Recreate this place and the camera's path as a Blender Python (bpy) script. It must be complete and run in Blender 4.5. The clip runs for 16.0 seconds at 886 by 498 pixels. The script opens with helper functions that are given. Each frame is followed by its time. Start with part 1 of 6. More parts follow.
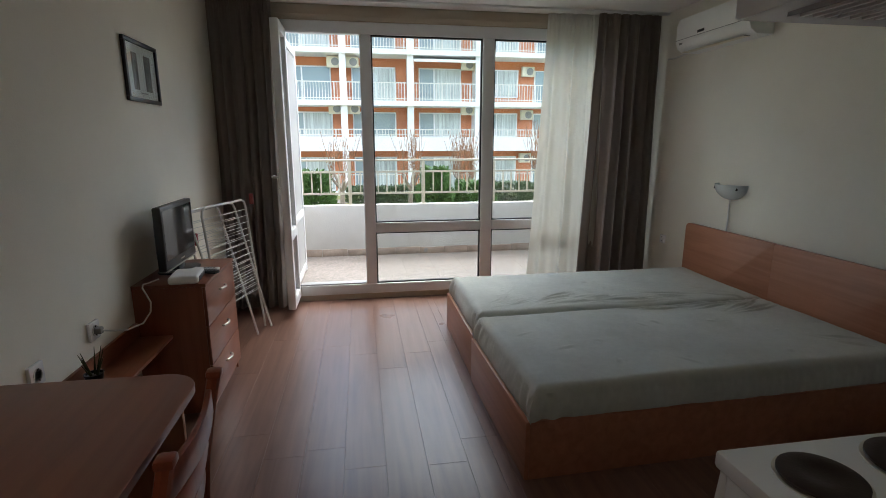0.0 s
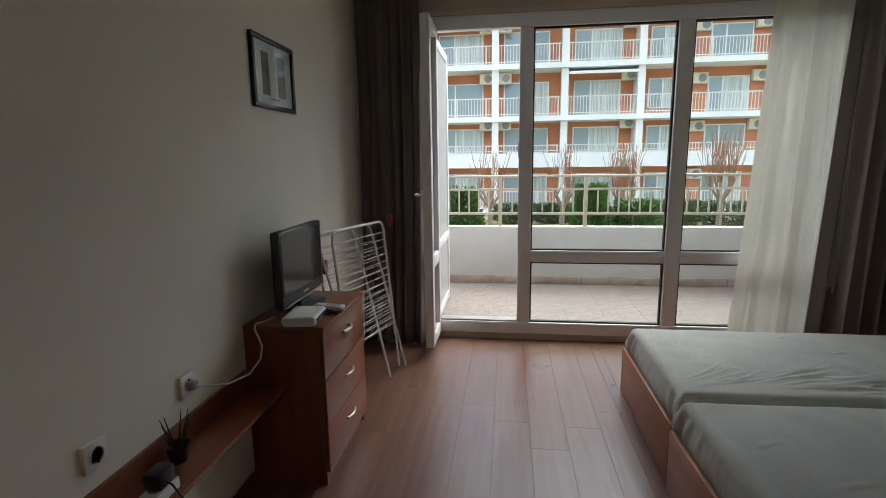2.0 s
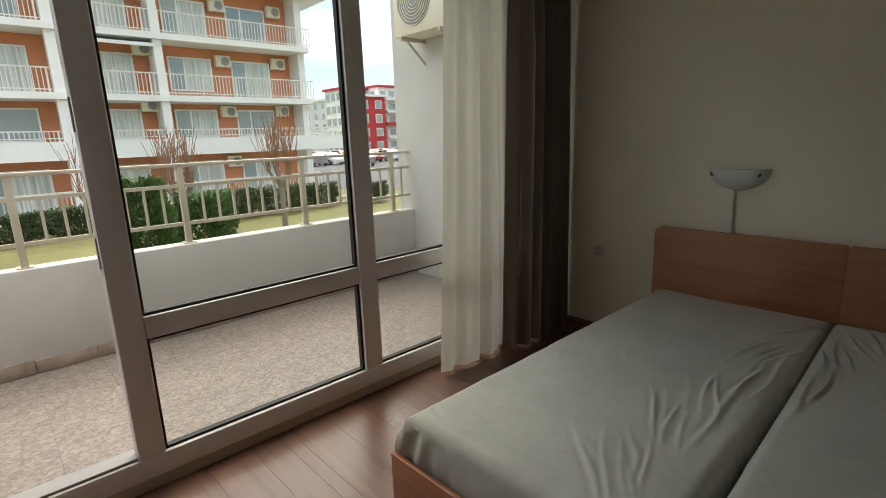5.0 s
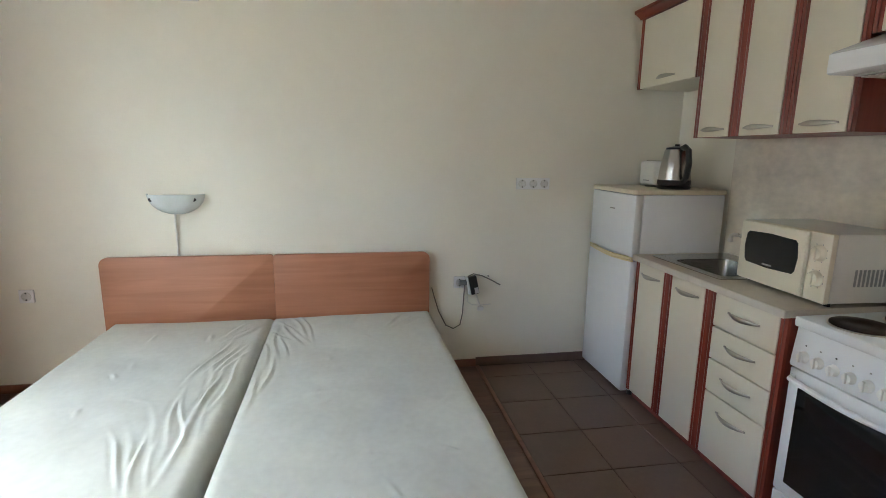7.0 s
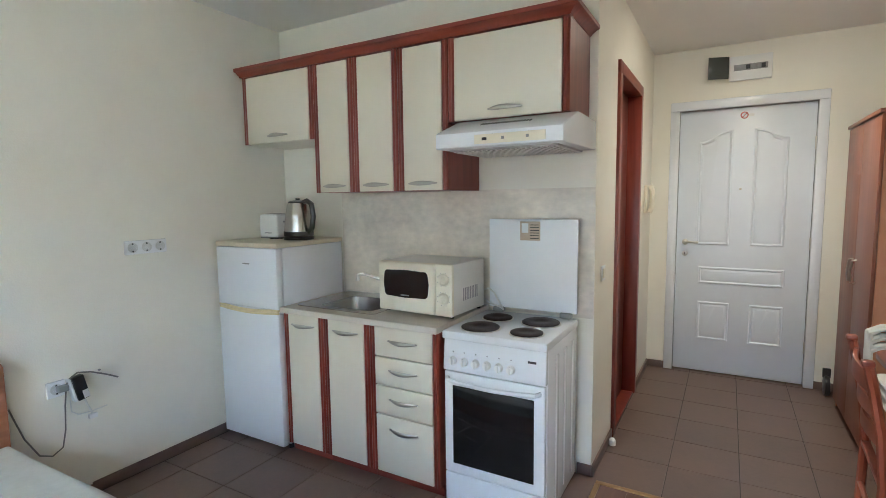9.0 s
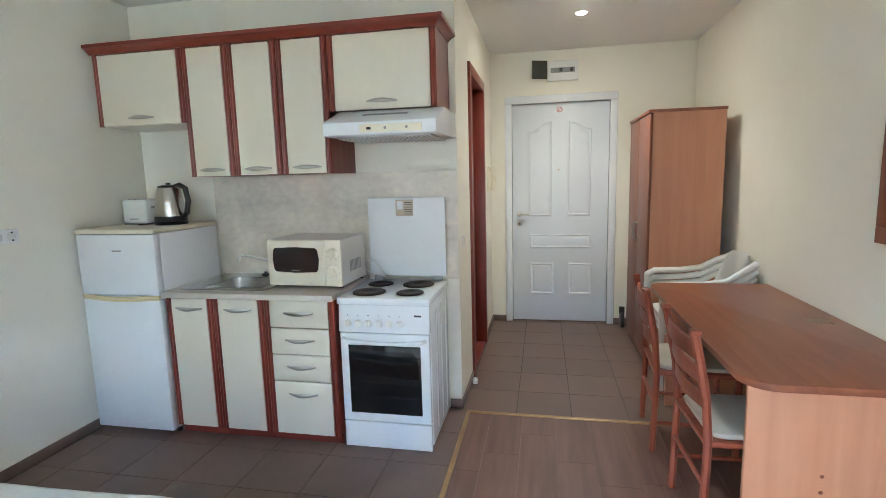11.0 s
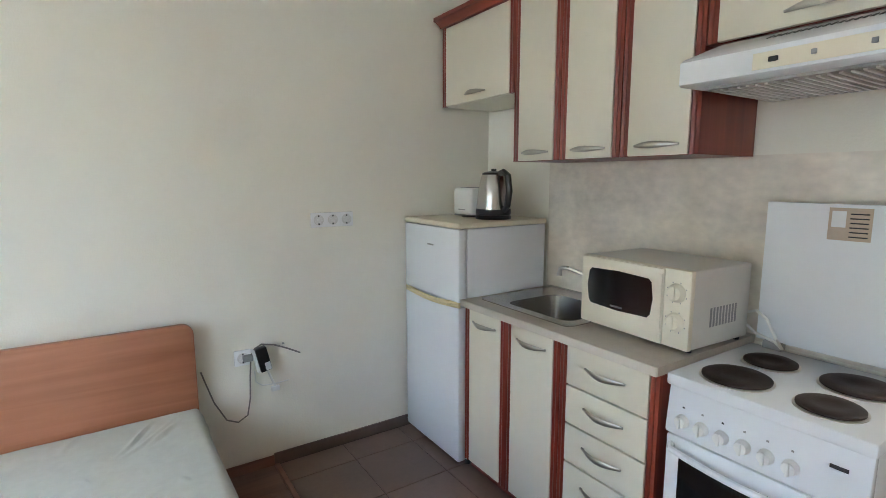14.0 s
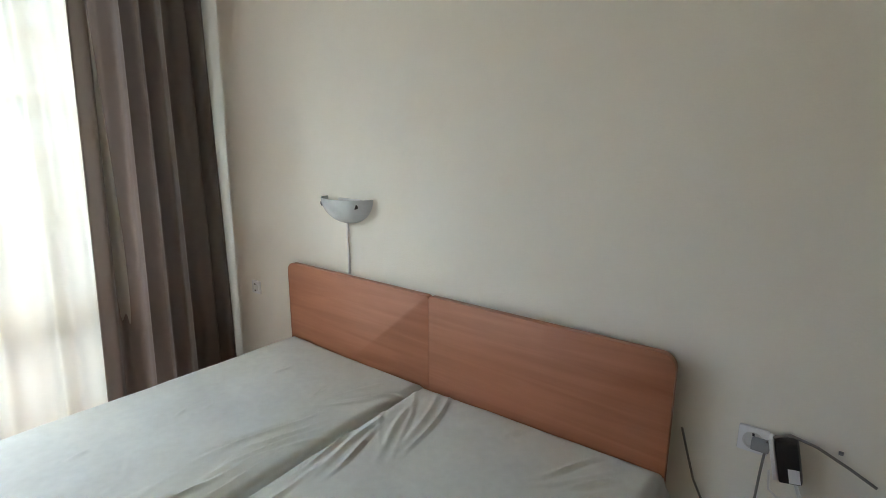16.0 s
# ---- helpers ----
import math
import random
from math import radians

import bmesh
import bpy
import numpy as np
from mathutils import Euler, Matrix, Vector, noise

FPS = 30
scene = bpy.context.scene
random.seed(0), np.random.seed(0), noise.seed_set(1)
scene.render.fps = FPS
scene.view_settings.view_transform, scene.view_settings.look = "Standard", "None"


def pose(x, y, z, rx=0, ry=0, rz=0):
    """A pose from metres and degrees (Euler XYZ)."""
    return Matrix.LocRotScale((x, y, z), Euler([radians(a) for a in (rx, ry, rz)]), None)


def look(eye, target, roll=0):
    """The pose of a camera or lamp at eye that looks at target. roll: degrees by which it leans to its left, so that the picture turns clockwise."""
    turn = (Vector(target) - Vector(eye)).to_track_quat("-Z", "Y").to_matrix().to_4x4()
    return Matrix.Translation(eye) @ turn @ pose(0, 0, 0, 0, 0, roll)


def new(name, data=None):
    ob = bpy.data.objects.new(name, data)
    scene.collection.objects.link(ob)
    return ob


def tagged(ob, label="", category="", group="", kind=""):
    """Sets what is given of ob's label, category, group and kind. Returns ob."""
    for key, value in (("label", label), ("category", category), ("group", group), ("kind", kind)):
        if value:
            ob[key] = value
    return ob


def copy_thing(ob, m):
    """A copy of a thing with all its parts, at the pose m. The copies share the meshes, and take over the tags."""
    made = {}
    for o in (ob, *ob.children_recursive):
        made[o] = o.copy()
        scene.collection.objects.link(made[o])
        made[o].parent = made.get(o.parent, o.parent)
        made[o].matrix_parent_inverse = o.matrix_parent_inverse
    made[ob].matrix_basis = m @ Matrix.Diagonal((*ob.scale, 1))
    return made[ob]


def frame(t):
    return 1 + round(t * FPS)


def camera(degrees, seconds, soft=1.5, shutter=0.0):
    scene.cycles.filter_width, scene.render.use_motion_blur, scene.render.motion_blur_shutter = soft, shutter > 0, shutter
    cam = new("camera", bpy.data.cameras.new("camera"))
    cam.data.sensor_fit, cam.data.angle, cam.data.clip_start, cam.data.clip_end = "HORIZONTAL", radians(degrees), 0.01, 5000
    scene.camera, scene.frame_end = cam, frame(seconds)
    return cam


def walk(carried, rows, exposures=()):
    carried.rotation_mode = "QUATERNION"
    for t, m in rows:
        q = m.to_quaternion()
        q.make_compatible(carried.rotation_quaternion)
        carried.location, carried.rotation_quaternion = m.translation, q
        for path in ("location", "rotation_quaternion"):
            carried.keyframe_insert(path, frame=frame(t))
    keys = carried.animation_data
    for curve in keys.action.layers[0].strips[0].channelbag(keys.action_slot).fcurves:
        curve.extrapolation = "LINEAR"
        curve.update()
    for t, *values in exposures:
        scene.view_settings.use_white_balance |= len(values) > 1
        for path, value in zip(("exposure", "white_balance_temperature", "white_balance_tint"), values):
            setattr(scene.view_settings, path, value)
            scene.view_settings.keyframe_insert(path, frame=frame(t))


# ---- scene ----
cam = camera(83.2, 16.0, soft=0.8)
PATH = [
    (0, (0.672, -0.275, 1.484), (0.989, 1.655, 1.064), -0.0),
    (0.5, (0.65, -0.227, 1.486), (0.668, 1.738, 1.116), -0.7),
    (1, (0.584, -0.039, 1.485), (0.406, 1.927, 1.16), -1.4),
    (1.5, (0.581, 0.197, 1.468), (0.348, 2.154, 1.129), -1.4),
    (2, (0.616, 0.491, 1.448), (0.362, 2.444, 1.097), -0.8),
    (2.5, (0.602, 0.789, 1.425), (0.375, 2.741, 1.054), -0.5),
    (3, (0.539, 1.141, 1.427), (0.405, 3.101, 1.052), -0.6),
    (3.2, (0.512, 1.278, 1.412), (0.458, 3.241, 1.031), -0.7),
    (5.3, (0.359, 2.289, 1.388), (1.922, 3.457, 0.95), -1.8),
    (5.5, (0.283, 2.296, 1.397), (1.983, 3.255, 0.96), -1.6),
    (6, (0.239, 2.249, 1.414), (2.122, 2.725, 0.938), -1.2),
    (6.5, (0.232, 2.157, 1.421), (2.178, 2.245, 0.968), -0.1),
    (7, (0.399, 2.132, 1.416), (2.334, 1.796, 1.038), 0.8),
    (7.5, (0.598, 2.107, 1.453), (2.386, 1.278, 1.109), 0.0),
    (8, (0.77, 2.19, 1.452), (2.295, 0.923, 1.186), -0.8),
    (8.5, (0.805, 2.366, 1.47), (2.053, 0.817, 1.266), -0.6),
    (9, (0.748, 2.56, 1.463), (1.735, 0.832, 1.267), -0.7),
    (9.5, (0.777, 2.745, 1.471), (1.481, 0.885, 1.261), -1.5),
    (10, (0.829, 2.937, 1.434), (1.296, 1.01, 1.179), -1.8),
    (10.2, (0.835, 2.999, 1.441), (1.237, 1.06, 1.159), -1.8),
    (12.3, (0.784, 2.982, 1.474), (1.181, 1.041, 1.202), -1.2),
    (12.5, (0.818, 2.874, 1.471), (1.313, 0.954, 1.21), -1.3),
    (13, (0.858, 2.575, 1.464), (1.683, 0.772, 1.204), -0.6),
    (13.5, (0.921, 2.268, 1.44), (2.162, 0.719, 1.192), -0.6),
    (14, (1.056, 1.932, 1.438), (2.713, 0.848, 1.156), -0.1),
    (14.5, (1.172, 1.676, 1.435), (3.08, 1.175, 1.103), 1.0),
    (15, (1.340, 1.538, 1.370), (3.305, 1.663, 1.021), 0.4),
    (15.5, (1.632, 1.464, 1.395), (3.458, 2.185, 1.011), 0.6),
    (16, (1.936, 1.398, 1.416), (3.480, 2.597, 0.9985), 0.2),
]
EXPOSURES = [
    (0.0, 2.83, 6650, 6), (0.5, 2.68, 6750, 6), (2.5, 2.48, 7000, 7), (4.0, 2.33, 7450, 8), (5.3, 1.98, 8050, 7), (5.6, 2.38, 7750, 6), (6.0, 3.73, 6850, 4),
    (6.5, 4.38, 6850, 5), (7.0, 4.63, 6700, 5), (8.0, 4.98, 6250, 4), (9.0, 5.18, 6000, 2), (10.0, 5.28, 5850, 0), (12.3, 5.33, 5850, 1), (13.5, 5.23, 6100, 3),
    (14.5, 4.99, 6300, 5), (15.3, 4.73, 6400, 6), (16.0, 4.32, 6600, 6),
]
walk(cam, [(t, look(eye, target, roll)) for t, eye, target, roll in PATH], EXPOSURES)

# ---- world, sun, lamps ----
SUN_EL, SUN_AZ = 64.0, 43.0
world = bpy.data.worlds.new("sky")
scene.world = world
world.use_nodes = True
wt = world.node_tree
wt.nodes.clear()
w_out = wt.nodes.new("ShaderNodeOutputWorld")
w_bg = wt.nodes.new("ShaderNodeBackground")
w_sky = wt.nodes.new("ShaderNodeTexSky")
w_sky.sky_type, w_sky.sun_disc = "NISHITA", False
w_sky.sun_elevation, w_sky.sun_rotation = radians(SUN_EL), radians(SUN_AZ)
w_sky.dust_density, w_sky.air_density = 0.6, 1.2
w_co = wt.nodes.new("ShaderNodeTexCoord")
w_map = wt.nodes.new("ShaderNodeMapping")
w_map.inputs["Scale"].default_value = (1.0, 1.0, 3.2)
w_noise = wt.nodes.new("ShaderNodeTexNoise")
w_noise.inputs["Scale"].default_value, w_noise.inputs["Detail"].default_value = 3.2, 7.0
w_ramp = wt.nodes.new("ShaderNodeValToRGB")
w_ramp.color_ramp.elements[0].position, w_ramp.color_ramp.elements[1].position = 0.46, 0.74
w_mix = wt.nodes.new("ShaderNodeMixRGB")
w_sep = wt.nodes.new("ShaderNodeSeparateXYZ")
w_lift = wt.nodes.new("ShaderNodeMapRange")
w_lift.inputs["From Min"].default_value, w_lift.inputs["From Max"].default_value = 0.05, 0.50
w_lift.interpolation_type = "SMOOTHSTEP"
w_lift.inputs["To Min"].default_value, w_lift.inputs["To Max"].default_value = 2.2, 26.0
w_tint = wt.nodes.new("ShaderNodeVectorMath")
w_tint.operation, w_tint.inputs[1].default_value = "MULTIPLY", (0.945, 0.99, 0.98)
wt.links.new(w_co.outputs["Generated"], w_sep.inputs["Vector"])
wt.links.new(w_sep.outputs["Z"], w_lift.inputs["Value"])
wt.links.new(w_lift.outputs["Result"], w_tint.inputs[0])
wt.links.new(w_tint.outputs["Vector"], w_mix.inputs["Color2"])
wt.links.new(w_co.outputs["Generated"], w_map.inputs["Vector"])
wt.links.new(w_map.outputs["Vector"], w_noise.inputs["Vector"])
wt.links.new(w_noise.outputs["Fac"], w_ramp.inputs["Fac"])
wt.links.new(w_ramp.outputs["Color"], w_mix.inputs["Fac"])
w_blue = wt.nodes.new("ShaderNodeVectorMath")
w_blue.operation, w_blue.inputs[1].default_value = "MULTIPLY", (0.50, 0.60, 0.78)
wt.links.new(w_sky.outputs["Color"], w_blue.inputs[0])
wt.links.new(w_blue.outputs["Vector"], w_mix.inputs["Color1"])
wt.links.new(w_mix.outputs["Color"], w_bg.inputs["Color"])
wt.links.new(w_bg.outputs["Background"], w_out.inputs["Surface"])
w_bg.inputs["Strength"].default_value = 0.075

sun_data = bpy.data.lights.new("sun", "SUN")
sun_data.energy, sun_data.angle, sun_data.color = 1.1, radians(70), (1.0, 0.96, 0.91)
sun = new("sun", sun_data)
# high over the lawn, veiled by bright cloud
sun.matrix_world = look((3.0, 3.2, 9.0), (0, 0, 0))

spot_data = bpy.data.lights.new("downlight_lamp", "SPOT")
spot_data.energy, spot_data.spot_size, spot_data.spot_blend, spot_data.shadow_soft_size = 1.4, radians(130), 0.9, 0.05
spot_data.color = (1.0, 0.90, 0.78)
spot_lamp = new("downlight_lamp", spot_data)
spot_lamp.matrix_world = look((0.55, -0.95, 2.60), (0.55, -0.95, 0))


# ---- materials ----
def mat(name, col, rough=0.6, metal=0.0, var=0.12, scale=6.0, bump=0.0, bump_scale=80.0, stretch=(1, 1, 1),
        stain=0.0, spec=0.5, rand=0.0, island=0.0, sheen=0.0):
    """A painted or natural surface: two scales of colour variation, uneven gloss, fine relief."""
    m = bpy.data.materials.new(name)
    m.use_nodes = True
    nt = m.node_tree
    b = nt.nodes["Principled BSDF"]
    b.inputs["Metallic"].default_value = metal
    b.inputs["Specular IOR Level"].default_value = spec
    co = nt.nodes.new("ShaderNodeTexCoord")
    mp = nt.nodes.new("ShaderNodeMapping")
    mp.inputs["Scale"].default_value = stretch
    nt.links.new(co.outputs["Object"], mp.inputs["Vector"])
    vec = mp.outputs["Vector"]
    if rand:
        oi = nt.nodes.new("ShaderNodeObjectInfo")
        add = nt.nodes.new("ShaderNodeVectorMath")
        add.operation = "MULTIPLY_ADD"
        add.inputs[1].default_value = (37, 23, 11)
        nt.links.new(oi.outputs["Random"], add.inputs[0])
        nt.links.new(vec, add.inputs[2])
        vec = add.outputs[0]
    n1 = nt.nodes.new("ShaderNodeTexNoise")
    n1.inputs["Scale"].default_value, n1.inputs["Detail"].default_value = scale, 6
    n2 = nt.nodes.new("ShaderNodeTexNoise")
    n2.inputs["Scale"].default_value, n2.inputs["Detail"].default_value = scale * 9, 4
    nt.links.new(vec, n1.inputs["Vector"])
    nt.links.new(vec, n2.inputs["Vector"])
    add = nt.nodes.new("ShaderNodeMath")
    add.operation = "MULTIPLY_ADD"
    add.inputs[1].default_value = 0.4
    nt.links.new(n2.outputs["Fac"], add.inputs[0])
    nt.links.new(n1.outputs["Fac"], add.inputs[2])
    val = add.outputs[0]
    if rand or island:
        src = nt.nodes.new("ShaderNodeObjectInfo" if rand else "ShaderNodeNewGeometry")
        ma = nt.nodes.new("ShaderNodeMath")
        ma.operation = "MULTIPLY_ADD"
        ma.inputs[1].default_value = rand or island
        nt.links.new(src.outputs["Random" if rand else "Random Per Island"], ma.inputs[0])
        nt.links.new(val, ma.inputs[2])
        val = ma.outputs[0]
    ramp = nt.nodes.new("ShaderNodeValToRGB")
    lo, hi = ramp.color_ramp.elements
    lo.position, hi.position = 0.35, 1.05 + (rand or island)
    lo.color = (*[c * (1 - var) for c in col], 1)
    hi.color = (*[min(1, c * (1 + var)) for c in col], 1)
    nt.links.new(val, ramp.inputs["Fac"])
    colour = ramp.outputs["Color"]
    if stain:
        n3 = nt.nodes.new("ShaderNodeTexNoise")
        n3.inputs["Scale"].default_value, n3.inputs["Detail"].default_value = 1.7, 5
        nt.links.new(co.outputs["Object"], n3.inputs["Vector"])
        r3 = nt.nodes.new("ShaderNodeValToRGB")
        r3.color_ramp.elements[0].position, r3.color_ramp.elements[1].position = 0.52, 0.74
        nt.links.new(n3.outputs["Fac"], r3.inputs["Fac"])
        sc = nt.nodes.new("ShaderNodeMath")
        sc.operation, sc.inputs[1].default_value = "MULTIPLY", stain
        nt.links.new(r3.outputs["Color"], sc.inputs[0])
        mx = nt.nodes.new("ShaderNodeMixRGB")
        mx.inputs["Color2"].default_value = (col[0] * 0.72, col[1] * 0.66, col[2] * 0.55, 1)
        nt.links.new(sc.outputs[0], mx.inputs["Fac"])
        nt.links.new(colour, mx.inputs["Color1"])
        colour = mx.outputs["Color"]
    nt.links.new(colour, b.inputs["Base Color"])
    rr = nt.nodes.new("ShaderNodeMapRange")
    rr.inputs["To Min"].default_value, rr.inputs["To Max"].default_value = max(0.02, rough * 0.8), min(1, rough * 1.2)
    nt.links.new(n1.outputs["Fac"], rr.inputs["Value"])
    nt.links.new(rr.outputs["Result"], b.inputs["Roughness"])
    if bump:
        n4 = nt.nodes.new("ShaderNodeTexNoise")
        n4.inputs["Scale"].default_value, n4.inputs["Detail"].default_value = bump_scale, 3
        nt.links.new(vec, n4.inputs["Vector"])
        bp = nt.nodes.new("ShaderNodeBump")
        bp.inputs["Strength"].default_value, bp.inputs["Distance"].default_value = bump, 0.004
        nt.links.new(n4.outputs["Fac"], bp.inputs["Height"])
        nt.links.new(bp.outputs["Normal"], b.inputs["Normal"])
    if sheen:
        b.inputs["Sheen Weight"].default_value = sheen
    return m


def wood(name, dark, light, rough=0.35, axis=1, rand=0.25, scale=1.0, coat=0.0):
    """Wood with long grain along an axis (0 x, 1 y, 2 z)."""
    m = bpy.data.materials.new(name)
    m.use_nodes = True
    nt = m.node_tree
    b = nt.nodes["Principled BSDF"]
    co = nt.nodes.new("ShaderNodeTexCoord")
    oi = nt.nodes.new("ShaderNodeObjectInfo")
    sh = nt.nodes.new("ShaderNodeVectorMath")
    sh.operation, sh.inputs[1].default_value = "MULTIPLY_ADD", (13, 29, 7)
    nt.links.new(oi.outputs["Random"], sh.inputs[0])
    nt.links.new(co.outputs["Object"], sh.inputs[2])
    mp = nt.nodes.new("ShaderNodeMapping")
    s = [22.0 * scale] * 3
    s[axis] = 1.3 * scale
    mp.inputs["Scale"].default_value = s
    nt.links.new(sh.outputs[0], mp.inputs["Vector"])
    g = nt.nodes.new("ShaderNodeTexNoise")
    g.inputs["Scale"].default_value, g.inputs["Detail"].default_value, g.inputs["Distortion"].default_value = 1.0, 8, 0.6
    nt.links.new(mp.outputs["Vector"], g.inputs["Vector"])
    big = nt.nodes.new("ShaderNodeTexNoise")
    big.inputs["Scale"].default_value, big.inputs["Detail"].default_value = 2.2, 3
    nt.links.new(sh.outputs[0], big.inputs["Vector"])
    a = nt.nodes.new("ShaderNodeMath")
    a.operation, a.inputs[1].default_value = "MULTIPLY_ADD", 0.5
    nt.links.new(big.outputs["Fac"], a.inputs[0])
    nt.links.new(g.outputs["Fac"], a.inputs[2])
    a2 = nt.nodes.new("ShaderNodeMath")
    a2.operation, a2.inputs[1].default_value = "MULTIPLY_ADD", rand
    nt.links.new(oi.outputs["Random"], a2.inputs[0])
    nt.links.new(a.outputs[0], a2.inputs[2])
    ramp = nt.nodes.new("ShaderNodeValToRGB")
    ramp.color_ramp.elements[0].position, ramp.color_ramp.elements[1].position = 0.45, 1.0 + rand
    ramp.color_ramp.elements[0].color, ramp.color_ramp.elements[1].color = (*dark, 1), (*light, 1)
    nt.links.new(a2.outputs[0], ramp.inputs["Fac"])
    nt.links.new(ramp.outputs["Color"], b.inputs["Base Color"])
    rr = nt.nodes.new("ShaderNodeMapRange")
    rr.inputs["To Min"].default_value, rr.inputs["To Max"].default_value = rough * 0.75, rough * 1.3
    nt.links.new(big.outputs["Fac"], rr.inputs["Value"])
    nt.links.new(rr.outputs["Result"], b.inputs["Roughness"])
    bp = nt.nodes.new("ShaderNodeBump")
    bp.inputs["Strength"].default_value, bp.inputs["Distance"].default_value = 0.12, 0.002
    nt.links.new(g.outputs["Fac"], bp.inputs["Height"])
    nt.links.new(bp.outputs["Normal"], b.inputs["Normal"])
    b.inputs["Coat Weight"].default_value = coat
    return m


def glass(name, tint=(1, 1, 1), rough=0.0):
    """A thin pane: clear, with a faint mirror at glancing angles."""
    m = bpy.data.materials.new(name)
    m.use_nodes = True
    nt = m.node_tree
    nt.nodes.clear()
    out = nt.nodes.new("ShaderNodeOutputMaterial")
    tr = nt.nodes.new("ShaderNodeBsdfTransparent")
    tr.inputs["Color"].default_value = (*tint, 1)
    gl = nt.nodes.new("ShaderNodeBsdfGlossy")
    gl.inputs["Roughness"].default_value = rough
    lw = nt.nodes.new("ShaderNodeLayerWeight")
    p5 = nt.nodes.new("ShaderNodeMath")
    p5.operation, p5.inputs[1].default_value = "POWER", 5.0
    fr = nt.nodes.new("ShaderNodeMath")
    fr.operation, fr.inputs[1].default_value, fr.inputs[2].default_value = "MULTIPLY_ADD", 0.55, 0.03
    nt.links.new(lw.outputs["Facing"], p5.inputs[0])
    nt.links.new(p5.outputs[0], fr.inputs[0])
    mx = nt.nodes.new("ShaderNodeMixShader")
    nt.links.new(fr.outputs[0], mx.inputs["Fac"])
    nt.links.new(tr.outputs["BSDF"], mx.inputs[1])
    nt.links.new(gl.outputs["BSDF"], mx.inputs[2])
    nt.links.new(mx.outputs["Shader"], out.inputs["Surface"])
    return m


def cloth(name, col, trans=0.3, clear=0.0, weave=900.0, var=0.1):
    """Woven cloth that lets some light through; clear: share of open weave."""
    m = mat(name, col, 0.9, var=var, scale=3, bump=0.25, bump_scale=weave, sheen=0.2)
    nt = m.node_tree
    b = nt.nodes["Principled BSDF"]
    out = nt.nodes["Material Output"]
    tl = nt.nodes.new("ShaderNodeBsdfTranslucent")
    nt.links.new(b.inputs["Base Color"].links[0].from_socket, tl.inputs["Color"])
    mx = nt.nodes.new("ShaderNodeMixShader")
    mx.inputs["Fac"].default_value = trans
    nt.links.new(b.outputs["BSDF"], mx.inputs[1])
    nt.links.new(tl.outputs["BSDF"], mx.inputs[2])
    last = mx
    if clear:
        tp = nt.nodes.new("ShaderNodeBsdfTransparent")
        m2 = nt.nodes.new("ShaderNodeMixShader")
        m2.inputs["Fac"].default_value = clear
        nt.links.new(mx.outputs["Shader"], m2.inputs[1])
        nt.links.new(tp.outputs["BSDF"], m2.inputs[2])
        last = m2
    nt.links.new(last.outputs["Shader"], out.inputs["Surface"])
    return m


def glow(name, col, power):
    m = bpy.data.materials.new(name)
    m.use_nodes = True
    b = m.node_tree.nodes["Principled BSDF"]
    b.inputs["Emission Color"].default_value, b.inputs["Emission Strength"].default_value = (*col, 1), power
    return m


WALL = mat("cream_plaster", (0.855, 0.825, 0.73), 0.75, var=0.03, scale=1.2, bump=0.25, bump_scale=140, stain=0.10)
CEIL = mat("ceiling_paint", (0.84, 0.83, 0.80), 0.8, var=0.03, scale=1.0, bump=0.15, bump_scale=120)
# window side only: darker and browner than WALL
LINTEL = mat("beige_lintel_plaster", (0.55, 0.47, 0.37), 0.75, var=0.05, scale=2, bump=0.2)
SPLASH = mat("marbled_splash_panel", (0.74, 0.68, 0.595), 0.35, var=0.34, scale=2.2, stretch=(1, 1, 1.5), stain=0.6)
PVC = mat("white_upvc", (0.80, 0.81, 0.82), 0.3, var=0.03, scale=3, stain=0.1)
GASKET = mat("black_rubber", (0.015, 0.015, 0.016), 0.6, var=0.2)
PLANK = wood("cherry_laminate_plank", (0.125, 0.062, 0.045), (0.215, 0.117, 0.088), 0.30, 1, 0.07, 1.0)
JOINT = mat("dark_joint", (0.12, 0.062, 0.046), 0.6, var=0.2)
TILE = mat("brown_floor_tile", (0.155, 0.102, 0.082), 0.40, var=0.18, scale=5, bump=0.1, bump_scale=60, rand=0.25)
GROUT = mat("tile_grout", (0.075, 0.058, 0.05), 0.9, var=0.15, scale=20)
BRASS = mat("worn_brass_strip", (0.42, 0.27, 0.13), 0.4, 0.6, var=0.2, scale=20)
SKIRT = wood("skirting_wood", (0.16, 0.07, 0.045), (0.25, 0.12, 0.075), 0.45, 1, 0.1)
SKIRT_T = mat("skirting_tile", (0.155, 0.105, 0.088), 0.4, var=0.12, scale=8, rand=0.2)
CREAM = mat("cream_laminate", (0.74, 0.69, 0.57), 0.38, var=0.03, scale=2)
CHERRY = wood("dark_cherry_trim", (0.12, 0.018, 0.012), (0.26, 0.05, 0.03), 0.32, 2, 0.15)
CHERRY_H = wood("dark_cherry_crown", (0.12, 0.018, 0.012), (0.26, 0.05, 0.03), 0.32, 0, 0.15)
BEECH = wood("beech_laminate", (0.33, 0.125, 0.062), (0.47, 0.205, 0.118), 0.38, 1, 0.02)
BEECH_V = wood("beech_laminate_upright", (0.50, 0.215, 0.115), (0.60, 0.285, 0.165), 0.38, 2, 0.04)
TABLE = wood("cherry_table_laminate", (0.17, 0.05, 0.025), (0.27, 0.092, 0.048), 0.30, 1, 0.1)
